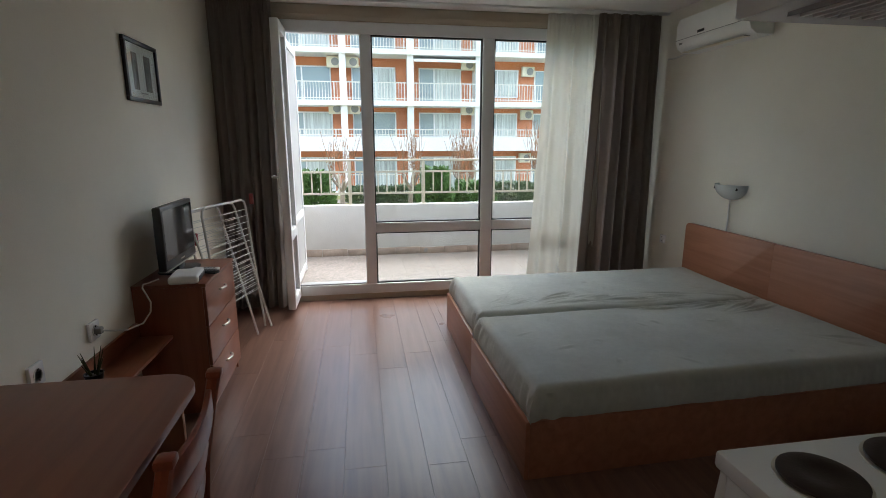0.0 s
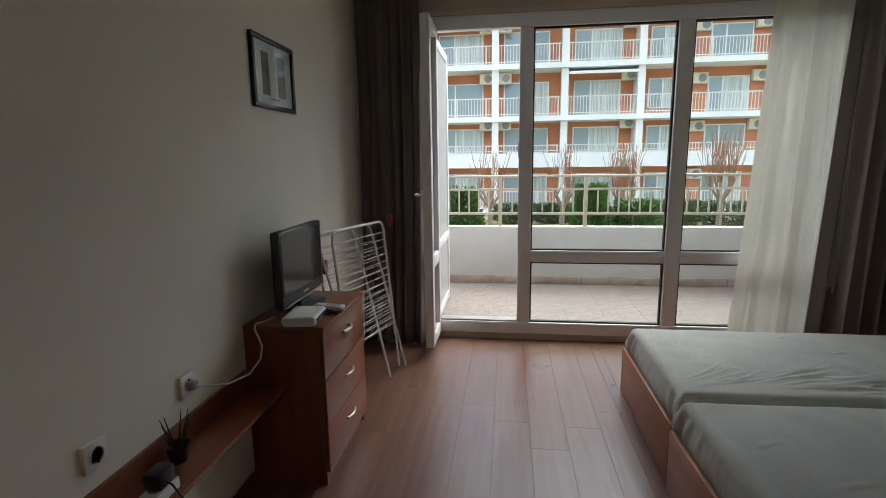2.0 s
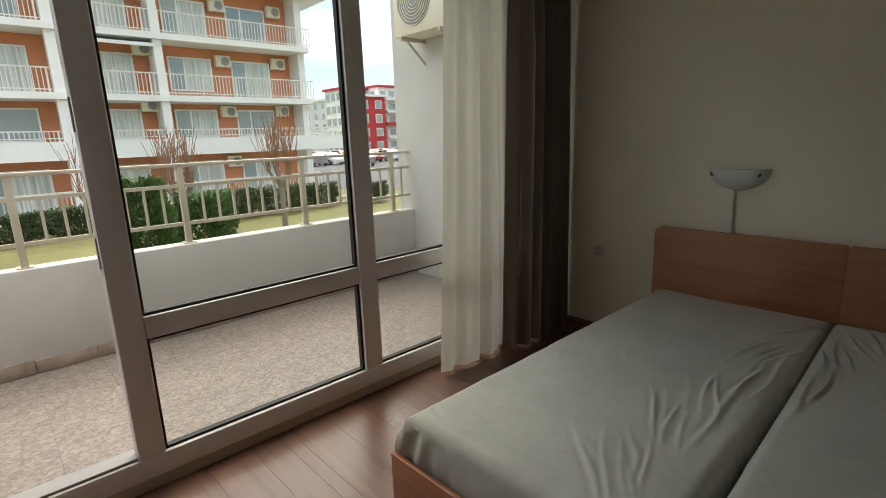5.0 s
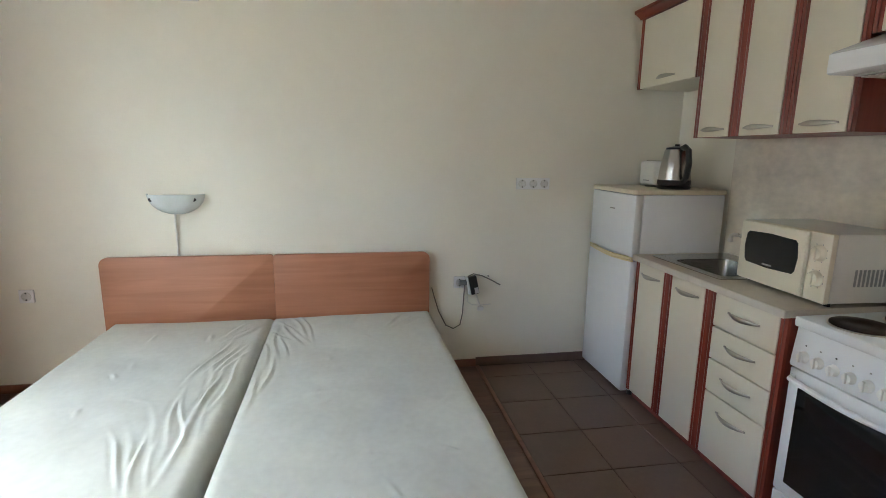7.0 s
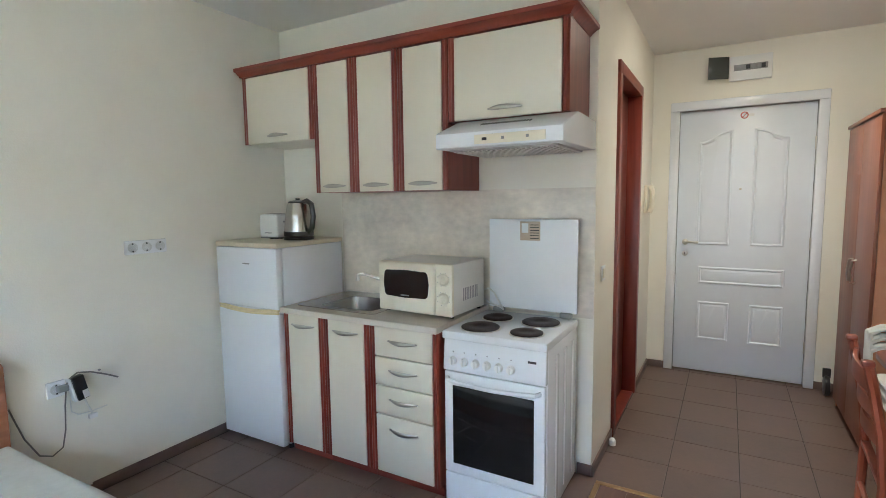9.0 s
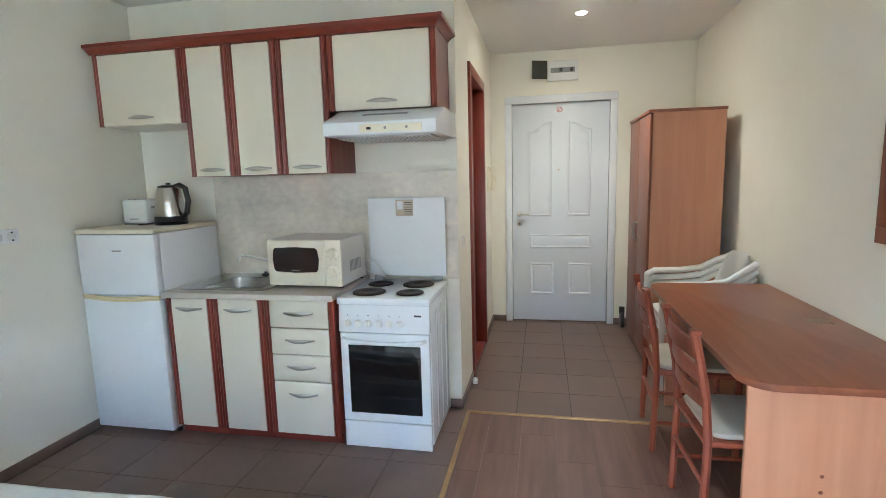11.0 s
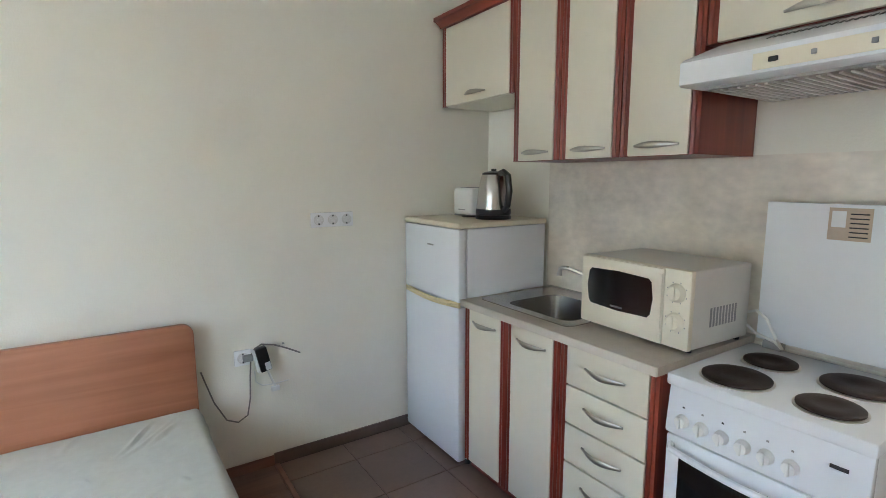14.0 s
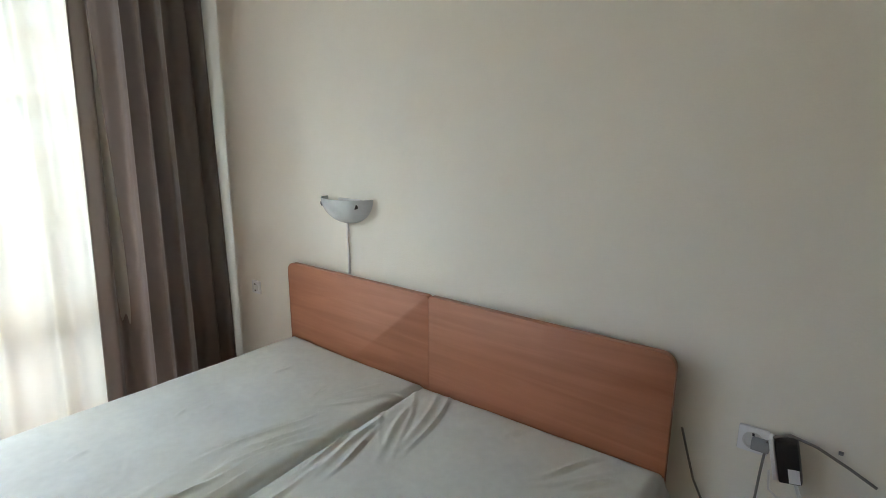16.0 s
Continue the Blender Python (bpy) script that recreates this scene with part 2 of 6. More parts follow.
TABLE_V = wood("cherry_laminate_upright", (0.17, 0.05, 0.025), (0.27, 0.092, 0.048), 0.35, 2, 0.12)
CHAIRWOOD = wood("mahogany_stained_wood", (0.17, 0.035, 0.018), (0.34, 0.085, 0.045), 0.30, 2, 0.2)
DARKDOOR = wood("dark_mahogany_door", (0.085, 0.018, 0.012), (0.17, 0.04, 0.026), 0.4, 2, 0.1)
WHITE = mat("white_enamel", (0.80, 0.82, 0.85), 0.22, var=0.02, scale=2)
# white plastic too, greyed so the colour carries the shade of the sunken faces
SOCKET_SHADE = mat("socket_recess_shade", (0.70, 0.69, 0.66), 0.45, var=0.03)
BRIGHT_P = mat("bright_white_plastic", (0.88, 0.88, 0.88), 0.25, var=0.02)
WHITE_P = mat("white_plastic", (0.80, 0.80, 0.78), 0.35, var=0.03)
IVORY = mat("ivory_plastic", (0.79, 0.735, 0.60), 0.4, var=0.04)
LIDPLATE = mat("faded_cream_plate", (0.68, 0.62, 0.48), 0.45, var=0.08)
YELLOWED = mat("yellowed_plastic_trim", (0.66, 0.56, 0.32), 0.45, var=0.12)
DOORWHITE = mat("white_door_paint", (0.76, 0.80, 0.86), 0.35, var=0.03, scale=2, stain=0.06)
STEEL = mat("brushed_steel", (0.50, 0.485, 0.47), 0.24, 1.0, var=0.03, scale=10, stretch=(1, 1, 12))
SATIN = mat("satin_metal_pull", (0.46, 0.43, 0.38), 0.32, 1.0, var=0.05)
CHROME = mat("satin_nickel", (0.60, 0.57, 0.52), 0.3, 1.0, var=0.05)
BLACKP = mat("black_plastic", (0.016, 0.016, 0.018), 0.3, var=0.2)
SCREEN = mat("black_glass_screen", (0.008, 0.008, 0.010), 0.08, var=0.1)
OVENGLASS = mat("dark_oven_glass", (0.012, 0.012, 0.013), 0.08, var=0.2)
HOTPLATE = mat("cast_iron_hotplate", (0.035, 0.02, 0.017), 0.55, 0.3, var=0.25, scale=12, bump=0.2, bump_scale=200)
GREYP = mat("grey_plastic", (0.30, 0.30, 0.30), 0.5, var=0.1)
COUNTER = mat("beige_counter_laminate", (0.52, 0.46, 0.39), 0.35, var=0.14, scale=14)
SHEET = mat("grey_white_cotton_sheet", (0.58, 0.595, 0.555), 0.95, var=0.16, scale=3.5, bump=0.3, bump_scale=500, stain=0.4, sheen=0.15)
TAUPE = cloth("taupe_curtain_cloth", (0.33, 0.28, 0.25), 0.16)
SHEER = cloth("white_voile", (0.76, 0.745, 0.69), 0.19, 0.07, 1400, 0.04)
PANE = glass("window_glass", (0.97, 0.985, 0.98))
FROST = mat("frosted_lamp_glass", (0.72, 0.77, 0.77), 0.25, var=0.08, scale=10)
CABLE_W = mat("white_cable", (0.72, 0.71, 0.68), 0.5, var=0.05)
CABLE_G = mat("grey_cable", (0.20, 0.19, 0.17), 0.5, var=0.1)
MIRROR = mat("mirror_silver", (0.9, 0.92, 0.91), 0.02, 1.0, var=0.01)
PAPER = mat("picture_mount", (0.78, 0.79, 0.80), 0.8, var=0.02)
PRINT = mat("grey_photo_print", (0.16, 0.14, 0.14), 0.5, var=0.8, scale=14)
RACKWHITE = mat("white_coated_wire", (0.62, 0.62, 0.60), 0.4, var=0.08)
RED = mat("red_plastic", (0.28, 0.035, 0.035), 0.4, var=0.1)
LABEL = mat("brown_paper_label", (0.52, 0.42, 0.33), 0.8, var=0.1, scale=30)
INK = mat("dark_ink", (0.03, 0.03, 0.035), 0.7, var=0.1)
STICKER = mat("red_sticker", (0.55, 0.06, 0.06), 0.5, var=0.1)
CUSHION = mat("pale_seat_cushion", (0.55, 0.50, 0.42), 0.95, var=0.12, scale=8, bump=0.4, bump_scale=300)
PLANTMAT = mat("dry_plant_leaf", (0.06, 0.07, 0.03), 0.7, var=0.4, scale=30)
TERRAZZO = mat("speckled_balcony_tile", (0.235, 0.20, 0.18), 0.6, var=0.2, scale=9, bump=0.1, bump_scale=60)
t_nt = TERRAZZO.node_tree
t_vor = t_nt.nodes.new("ShaderNodeTexVoronoi")
t_vor.inputs["Scale"].default_value = 70
t_co = t_nt.nodes.new("ShaderNodeNewGeometry")
t_nt.links.new(t_co.outputs["Position"], t_vor.inputs["Vector"])
t_sep = t_nt.nodes.new("ShaderNodeSeparateColor")
t_nt.links.new(t_vor.outputs["Color"], t_sep.inputs["Color"])
t_rng = t_nt.nodes.new("ShaderNodeMapRange")
t_rng.inputs["To Min"].default_value, t_rng.inputs["To Max"].default_value = 0.72, 1.22
t_nt.links.new(t_sep.outputs["Red"], t_rng.inputs["Value"])
t_mul = t_nt.nodes.new("ShaderNodeVectorMath")
t_mul.operation = "MULTIPLY"
t_bsdf = t_nt.nodes["Principled BSDF"]
t_nt.links.new(t_bsdf.inputs["Base Color"].links[0].from_socket, t_mul.inputs[0])
t_nt.links.new(t_rng.outputs["Result"], t_mul.inputs[1])
t_nt.links.new(t_mul.outputs["Vector"], t_bsdf.inputs["Base Color"])
BGROUT = mat("balcony_grout", (0.225, 0.19, 0.17), 0.7, var=0.15, scale=20)
RENDER_W = mat("white_render", (0.58, 0.57, 0.555), 0.85, var=0.07, scale=1.0, bump=0.3, bump_scale=70, stain=0.25)
STONE = mat("pinkish_stone_skirting", (0.34, 0.27, 0.225), 0.7, var=0.4, scale=9)
RAIL = mat("cream_painted_steel", (0.55, 0.50, 0.40), 0.4, var=0.06, scale=6)
FAR_RAIL = mat("white_painted_far_railing", (0.76, 0.73, 0.66), 0.5, var=0.05, scale=2)
ORANGE = mat("orange_render", (0.66, 0.255, 0.13), 0.85, var=0.07, scale=0.8, stain=0.1)
FAC_W = mat("white_facade_paint", (0.82, 0.82, 0.81), 0.8, var=0.04, scale=0.6, stain=0.12)
FAC_RED = mat("red_facade_paint", (0.50, 0.045, 0.05), 0.85, var=0.08, scale=0.4)
FAC_GREY = mat("grey_white_facade", (0.60, 0.62, 0.66), 0.85, var=0.08, scale=0.3)
WINDOWMAT = mat("far_window_glass", (0.22, 0.27, 0.28), 0.06, var=0.5, scale=0.9, spec=0.9, island=0.6)
DRAPE = mat("pale_drapes_behind_glass", (0.56, 0.60, 0.57), 0.2, var=0.5, scale=1.0, stretch=(14, 14, 0.4), spec=0.8)
GRASS = mat("lawn", (0.17, 0.165, 0.06), 0.95, var=0.4, scale=0.6, bump=0.8, bump_scale=30)
LEAF = mat("conifer_leaf", (0.06, 0.115, 0.03), 0.7, var=0.4, scale=3, island=0.5)
HEDGE = mat("hedge_leaf", (0.06, 0.085, 0.04), 0.7, var=0.4, scale=3, island=0.5)
BARK = mat("pale_bark", (0.24, 0.19, 0.15), 0.9, var=0.3, scale=12, bump=0.5, bump_scale=60)
TWIG = mat("reddish_twigs", (0.30, 0.16, 0.09), 0.85, var=0.3, scale=8)
ASPHALT = mat("asphalt", (0.10, 0.10, 0.105), 0.9, var=0.2, scale=2)
CARPAINT = mat("car_paint", (0.30, 0.31, 0.34), 0.25, 0.2, var=0.1, rand=0.0)
CARWHITE = mat("white_car_paint", (0.75, 0.76, 0.78), 0.25, var=0.04)
CARRED = mat("red_car_paint", (0.30, 0.03, 0.03), 0.25, var=0.05)
TYRE = mat("tyre_rubber", (0.02, 0.02, 0.02), 0.8, var=0.2)
BULB = glow("lit_bulb", (1.0, 0.88, 0.70), 25)


# ---- mesh helpers ----
ORIGIN = {}


def box(bm, x0, x1, y0, y1, z0, z1, bevel=0.0, seg=2):
    vs = bmesh.ops.create_cube(bm, size=1)["verts"]
    bmesh.ops.transform(bm, verts=vs, matrix=Matrix.Translation(((x0 + x1) / 2, (y0 + y1) / 2, (z0 + z1) / 2))
                        @ Matrix.Diagonal((abs(x1 - x0), abs(y1 - y0), abs(z1 - z0), 1)))
    if bevel:
        es = list({e for v in vs for e in v.link_edges})
        bmesh.ops.bevel(bm, geom=es, offset=bevel, segments=seg, profile=0.5, affect="EDGES", clamp_overlap=True)
    return bm


def rod(bm, p0, p1, r0, r1=None, seg=10):
    p0, p1 = Vector(p0), Vector(p1)
    d = p1 - p0
    m = Matrix.Translation((p0 + p1) / 2) @ d.to_track_quat("Z", "Y").to_matrix().to_4x4()
    bmesh.ops.create_cone(bm, cap_ends=True, segments=seg, radius1=r0, radius2=r0 if r1 is None else r1, depth=d.length, matrix=m)
    return bm


def tube(bm, pts, r, seg=8, closed=False):
    """A bent tube through points."""
    pts = [Vector(p) for p in pts]
    n, rings, up = len(pts), [], None
    for i, p in enumerate(pts):
        a = pts[i - 1] if (i or closed) else p
        b = pts[(i + 1) % n] if (i < n - 1 or closed) else p
        t = (b - a).normalized()
        if up is None:
            up = t.orthogonal().normalized()
        up = (up - t * up.dot(t)).normalized()
        side = t.cross(up)
        rings.append([bm.verts.new(p + r * (math.cos(k * 2 * math.pi / seg) * up + math.sin(k * 2 * math.pi / seg) * side)) for k in range(seg)])
    for i in range(n if closed else n - 1):
        a, b = rings[i], rings[(i + 1) % n]
        for k in range(seg):
            bm.faces.new((a[k], a[(k + 1) % seg], b[(k + 1) % seg], b[k]))
    if not closed:
        bm.faces.new(rings[0][::-1])
        bm.faces.new(rings[-1])
    return bm


def arc(p0, p1, sag, n=12):
    """Points from p0 to p1 along a sagging bow; sag: a vector."""
    p0, p1, s = Vector(p0), Vector(p1), Vector(sag)
    return [p0.lerp(p1, i / n) + s * math.sin(math.pi * i / n) for i in range(n + 1)]


def lathe(bm, centre, profile, seg=24, axis="z"):
    """A turned body from (radius, height) pairs."""
    c, rings = Vector(centre), []
    for r, h in profile:
        ring = []
        for k in range(seg):
            a = 2 * math.pi * k / seg
            u, v = r * math.cos(a), r * math.sin(a)
            ring.append(bm.verts.new(c + Vector({"z": (u, v, h), "y": (u, h, v), "x": (h, u, v)}[axis])))
        rings.append(ring)
    for a, b in zip(rings, rings[1:]):
        for k in range(seg):
            bm.faces.new((a[k], a[(k + 1) % seg], b[(k + 1) % seg], b[k]))
    bm.faces.new(rings[0][::-1])
    bm.faces.new(rings[-1])
    return bm


def slab(bm, outline, z0, z1, axis="z", bevel=0.0):
    """An extruded outline: (a, b) pairs in the plane across the axis."""
    def at(a, b, h):
        return {"z": (a, b, h), "x": (h, a, b), "y": (a, h, b)}[axis]
    lo = [bm.verts.new(at(a, b, z0)) for a, b in outline]
    hi = [bm.verts.new(at(a, b, z1)) for a, b in outline]
    n = len(lo)
    fs = [bm.faces.new(lo), bm.faces.new(hi)]
    for i in range(n):
        fs.append(bm.faces.new((lo[i], lo[(i + 1) % n], hi[(i + 1) % n], hi[i])))
    bmesh.ops.recalc_face_normals(bm, faces=fs)
    if bevel:
        bmesh.ops.bevel(bm, geom=list({e for f in fs[:2] for e in f.edges}), offset=bevel, segments=2, profile=0.5, affect="EDGES")
    return bm


def rounded(x0, x1, y0, y1, r, n=5, corners=(1, 1, 1, 1)):
    """A rectangle's outline with round corners (corner order: x0y0, x1y0, x1y1, x0y1)."""
    pts = []
    for (cx, cy, px, py, a0), on in zip(((x0 + r, y0 + r, x0, y0, 180), (x1 - r, y0 + r, x1, y0, 270), (x1 - r, y1 - r, x1, y1, 0), (x0 + r, y1 - r, x0, y1, 90)), corners):
        if on:
            pts += [(cx + r * math.cos(radians(a0 + 90 * k / n)), cy + r * math.sin(radians(a0 + 90 * k / n))) for k in range(n + 1)]
        else:
            pts.append((px, py))
    return pts


def finish(bm, name, material, smooth=True):
    bmesh.ops.recalc_face_normals(bm, faces=bm.faces)
    me = bpy.data.meshes.new(name)
    bm.to_mesh(me)
    bm.free()
    me.materials.append(material)
    if smooth:
        me.shade_smooth()
        me.set_sharp_from_angle(angle=radians(35))
    return me


def thing(name, at, label, category, group="", kind=""):
    ob = new(name)
    ob.location = at
    ob.empty_display_size = 0.1
    ORIGIN[ob] = Vector(at)
    return tagged(ob, label, category, group, kind)


def part(name, bm, material, parent, label=""):
    """One mesh under a thing or a part; its points are given in the world."""
    o = ORIGIN[parent]
    bmesh.ops.translate(bm, verts=bm.verts, vec=-o)
    ob = new(name, finish(bm, name, material))
    ob.parent = parent
    ORIGIN[ob] = o
    return tagged(ob, label)


def solid(name, bm, material, label, category, group="", kind="", at=None):
    """A thing of one mesh, with its origin at its base."""
    if at is None:
        at = Vector((0, 0, 0)) if kind == "structure" else Vector((sum(v.co.x for v in bm.verts) / len(bm.verts), sum(v.co.y for v in bm.verts) / len(bm.verts), min(v.co.z for v in bm.verts)))
    at = Vector(at)
    bmesh.ops.translate(bm, verts=bm.verts, vec=-at)
    ob = new(name, finish(bm, name, material))
    ob.location = at
    ORIGIN[ob] = at
    return tagged(ob, label, category, group, kind)


def B(*a, **k):
    return box(bmesh.new(), *a, **k)


# ---- the room's shell ----
XL, XR, XC, YK, YD, YW, HC = -0.53, 3.5, 1.325, 0.0, -2.015, 4.42, 2.63
TH = 0.14

solid("wall_west", B(XL - TH, XL, YD - TH, 4.58, -0.1, HC + 0.1), WALL, "cream painted plaster wall behind the table", "wall", kind="structure")
solid("wall_east", B(XR, XR + TH, YK - TH, 4.58, -0.1, HC + 0.1), WALL, "cream painted plaster wall behind the beds", "wall", kind="structure")
solid("wall_kitchen", B(XC + 0.10, XR, YK - TH, YK, -0.1, HC + 0.1), WALL, "cream painted plaster wall behind the kitchen", "wall", kind="structure")
bm = bmesh.new()
box(bm, XC, XC + 0.10, -0.51, YK, -0.1, HC + 0.1)
box(bm, XC, XC + 0.10, YD - TH, -1.33, -0.1, HC + 0.1)
box(bm, XC, XC + 0.10, -1.33, -0.51, 2.19, HC + 0.1)
solid("wall_bathroom", bm, WALL, "cream plaster corridor wall with a bathroom doorway", "wall", kind="structure")
bm = bmesh.new()
box(bm, XL, 0.19, YD - TH, YD, -0.1, HC + 0.1)
box(bm, 1.13, XC, YD - TH, YD, -0.1, HC + 0.1)
box(bm, 0.19, 1.13, YD - TH, YD, 2.17, HC + 0.1)
solid("wall_entrance", bm, WALL, "cream plaster wall round the entrance door", "wall", kind="structure")
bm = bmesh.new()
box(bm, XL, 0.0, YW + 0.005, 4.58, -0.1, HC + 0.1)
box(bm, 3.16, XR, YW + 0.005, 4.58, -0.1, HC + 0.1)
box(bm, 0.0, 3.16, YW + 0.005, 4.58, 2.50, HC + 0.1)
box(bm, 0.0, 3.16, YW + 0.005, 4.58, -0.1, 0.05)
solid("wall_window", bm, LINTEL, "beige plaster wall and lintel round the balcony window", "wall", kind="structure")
bm = B(XL - TH, XR + TH, YK - TH, 4.58, HC, HC + 0.12)
box(bm, XL - TH, XC + 0.10, YD - TH, YK - TH, HC, HC + 0.12)
solid("ceiling", bm, CEIL, "flat white painted ceiling", "ceiling", kind="structure")
# the closed room behind the bathroom doorway
bm = B(XC + 0.10, 2.7, YD - TH, -0.14, -0.1, 0.0)
box(bm, 2.6, 2.7, YD - TH, -0.14, 0, HC)
box(bm, XC + 0.10, 2.6, YD - TH, YD, 0, HC)
box(bm, XC + 0.10, 2.6, YD, -0.14, HC - 0.1, HC)
solid("wall_bathroom_inner", bm, WALL, "plain walls of the unlit bathroom", "wall", kind="structure")

floor = solid("floor", B(XL, XR, 0.05, 4.58, -0.1, -0.008), JOINT, "dark bed under the cherry laminate floor", "floor", kind="structure")
tile_floor = solid("floor_tiled", B(XL, XC + 0.1, YD - TH, 0.05, -0.1, -0.006), GROUT, "brown tiled floor of the entrance corridor", "floor", kind="structure")
kitchen_floor = solid("floor_kitchen", B(1.285, XR, 0.0, 1.335, -0.0079, -0.004), GROUT, "brown tiled floor before the kitchen", "floor", kind="structure")
bm = B(1.265, 1.29, 0.06, 1.36, -0.008, 0.006, bevel=0.003)
box(bm, XL, 1.29, 0.035, 0.06, -0.008, 0.006, bevel=0.003)
solid("trim_floor_strip", bm, BRASS, "worn brass strip where tiles meet laminate", "trim", kind="structure")

solid("trim_bed_floor_strip", B(1.29, XR, 1.335, 1.36, -0.008, 0.005, bevel=0.003), SKIRT, "dark wooden strip between the tiles and the bed floor", "trim", kind="structure")

# skirtings
solid("baseboard_east", B(XR - 0.014, XR, 1.36, 4.40, 0.0, 0.05, bevel=0.003), SKIRT, "brown wooden skirting board", "skirting", kind="structure")
solid("baseboard_west", B(XL, XL + 0.014, 0.06, 4.40, 0.0, 0.05, bevel=0.003), SKIRT, "brown wooden skirting board", "skirting", kind="structure")
for nm, b6 in (("baseboard_kitchen", (XR - 0.012, XR, 0.0, 1.36)), ("baseboard_corner", (XC - 0.012, XC, -0.49, 0.012)), ("baseboard_pier", (XC, 1.40, 0.0, 0.012)),
               ("baseboard_inner", (XC - 0.012, XC, YD, -1.36)), ("baseboard_corridor", (XL, XL + 0.012, YD, 0.04)),
               ("baseboard_door_side", (1.18, XC - 0.012, YD, YD + 0.012)), ("baseboard_wardrobe_side", (XL + 0.012, 0.14, YD, YD + 0.012))):
    solid(nm, B(*b6, 0.0, 0.06, bevel=0.003), SKIRT_T, "brown ceramic skirting tiles", "skirting", kind="structure")

# window
WY0, WY1 = YW - 0.005, YW + 0.065
win = thing("window_1", (1.6, YW, 0.05), "white upvc balcony window with a transom and open door bay", "window", kind="structure")
bm = bmesh.new()
for b6 in ((0.0, 3.16, 2.40, 2.50), (0.0, 3.16, 0.05, 0.145), (0.0, 0.075, 0.145, 2.40), (0.70, 0.80, 0.145, 2.40), (1.812, 1.922, 0.145, 2.40), (3.06, 3.16, 0.145, 2.40)):
    box(bm, b6[0], b6[1], WY0, WY1, b6[2], b6[3], bevel=0.006)
part("window_frame", bm, PVC, win)
bm = bmesh.new()
box(bm, 0.802, 1.810, WY0 + 0.004, WY1 - 0.004, 0.642, 0.736, bevel=0.006)
part("transom", bm, PVC, win)
bm = bmesh.new()
box(bm, 1.924, 3.058, WY0 + 0.004, WY1 - 0.004, 0.642, 0.736, bevel=0.006)
part("transom", bm, PVC, win)
for x0, x1 in ((0.80, 1.812), (1.922, 3.06)):
    for z0, z1 in ((0.145, 0.642), (0.736, 2.40)):
        bm = bmesh.new()
        for b6 in ((x0, x1, z0, z0 + 0.012), (x0, x1, z1 - 0.012, z1), (x0, x0 + 0.012, z0 + 0.012, z1 - 0.012), (x1 - 0.012, x1, z0 + 0.012, z1 - 0.012)):
            box(bm, b6[0], b6[1], WY0 + 0.02, WY0 + 0.05, b6[2], b6[3])
        part("gasket", bm, GASKET, win, "black rubber glazing gasket")
        p = part("pane", B(x0 + 0.01, x1 - 0.01, WY0 + 0.033, WY0 + 0.037, z0 + 0.01, z1 - 0.01), PANE, win)
        p.visible_shadow = False
part("threshold", B(0.08, 0.70, WY0 + 0.012, WY1 + 0.03, 0.146, 0.158, bevel=0.003), GREYP, win, "grey metal door threshold")
for z in (1.45, 0.95):
    part("strike_plate", B(0.695, 0.70, WY0 + 0.02, WY0 + 0.04, z, z + 0.12, bevel=0.002), GREYP, win)
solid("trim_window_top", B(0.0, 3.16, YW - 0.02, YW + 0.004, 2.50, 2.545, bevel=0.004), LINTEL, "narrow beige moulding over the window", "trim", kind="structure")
bm = B(XL, XR, 4.20, 4.24, HC - 0.018, HC, bevel=0.003)
solid("curtain_track", bm, WHITE_P, "white plastic curtain track on the ceiling", "curtain track", at=(1.5, 4.22, HC - 0.018))

# inward door leaf and balcony screen
leaf = thing("balcony_door", (0.05, 4.20, 0.06), "white upvc balcony door leaf standing open", "door")
for nm, b4 in (("stile", (4.00, 4.075, 0.06, 2.42)), ("stile", (4.345, 4.41, 0.06, 2.42)), ("rail", (4.075, 4.345, 2.34, 2.42)), ("rail", (4.075, 4.345, 0.06, 0.15)), ("rail", (4.075, 4.345, 0.655, 0.745))):
    part(nm, B(0.02, 0.085, b4[0], b4[1], b4[2], b4[3], bevel=0.006), PVC, leaf)
for z0, z1 in ((0.15, 0.655), (0.745, 2.34)):
    p = part("pane", B(0.05, 0.054, 4.07, 4.35, z0 - 0.003, z1 + 0.003), PANE, leaf)
    p.visible_shadow = False
bm = B(0.0, 0.02, 4.022, 4.05, 1.10, 1.24, bevel=0.006)
tube(bm, [(0.0, 4.036, 1.20), (-0.035, 4.036, 1.20), (-0.045, 4.05, 1.20), (-0.045, 4.15, 1.20)], 0.009)
part("door_handle", bm, WHITE_P, leaf, "white lever handle")
scr = thing("balcony_screen", (0.03, 4.95, 0.08), "grey balcony divider panel in a white frame", "screen")
for nm, b4 in (("post", (4.60, 4.66, 0.08, 2.40)), ("post", (5.29, 5.35, 0.08, 2.40)), ("rail", (4.66, 5.29, 2.33, 2.40)), ("rail", (4.66, 5.29, 0.10, 0.17)), ("rail", (4.66, 5.29, 0.70, 0.77))):
    part(nm, B(0.01, 0.05, b4[0], b4[1], b4[2], b4[3], bevel=0.004), PVC, scr)
for z0, z1 in ((0.17, 0.70), (0.77, 2.33)):
    part("panel", B(0.022, 0.038, 4.66, 5.29, z0, z1), mat("frosted_grey_panel", (0.42, 0.42, 0.42), 0.3, var=0.05), scr)

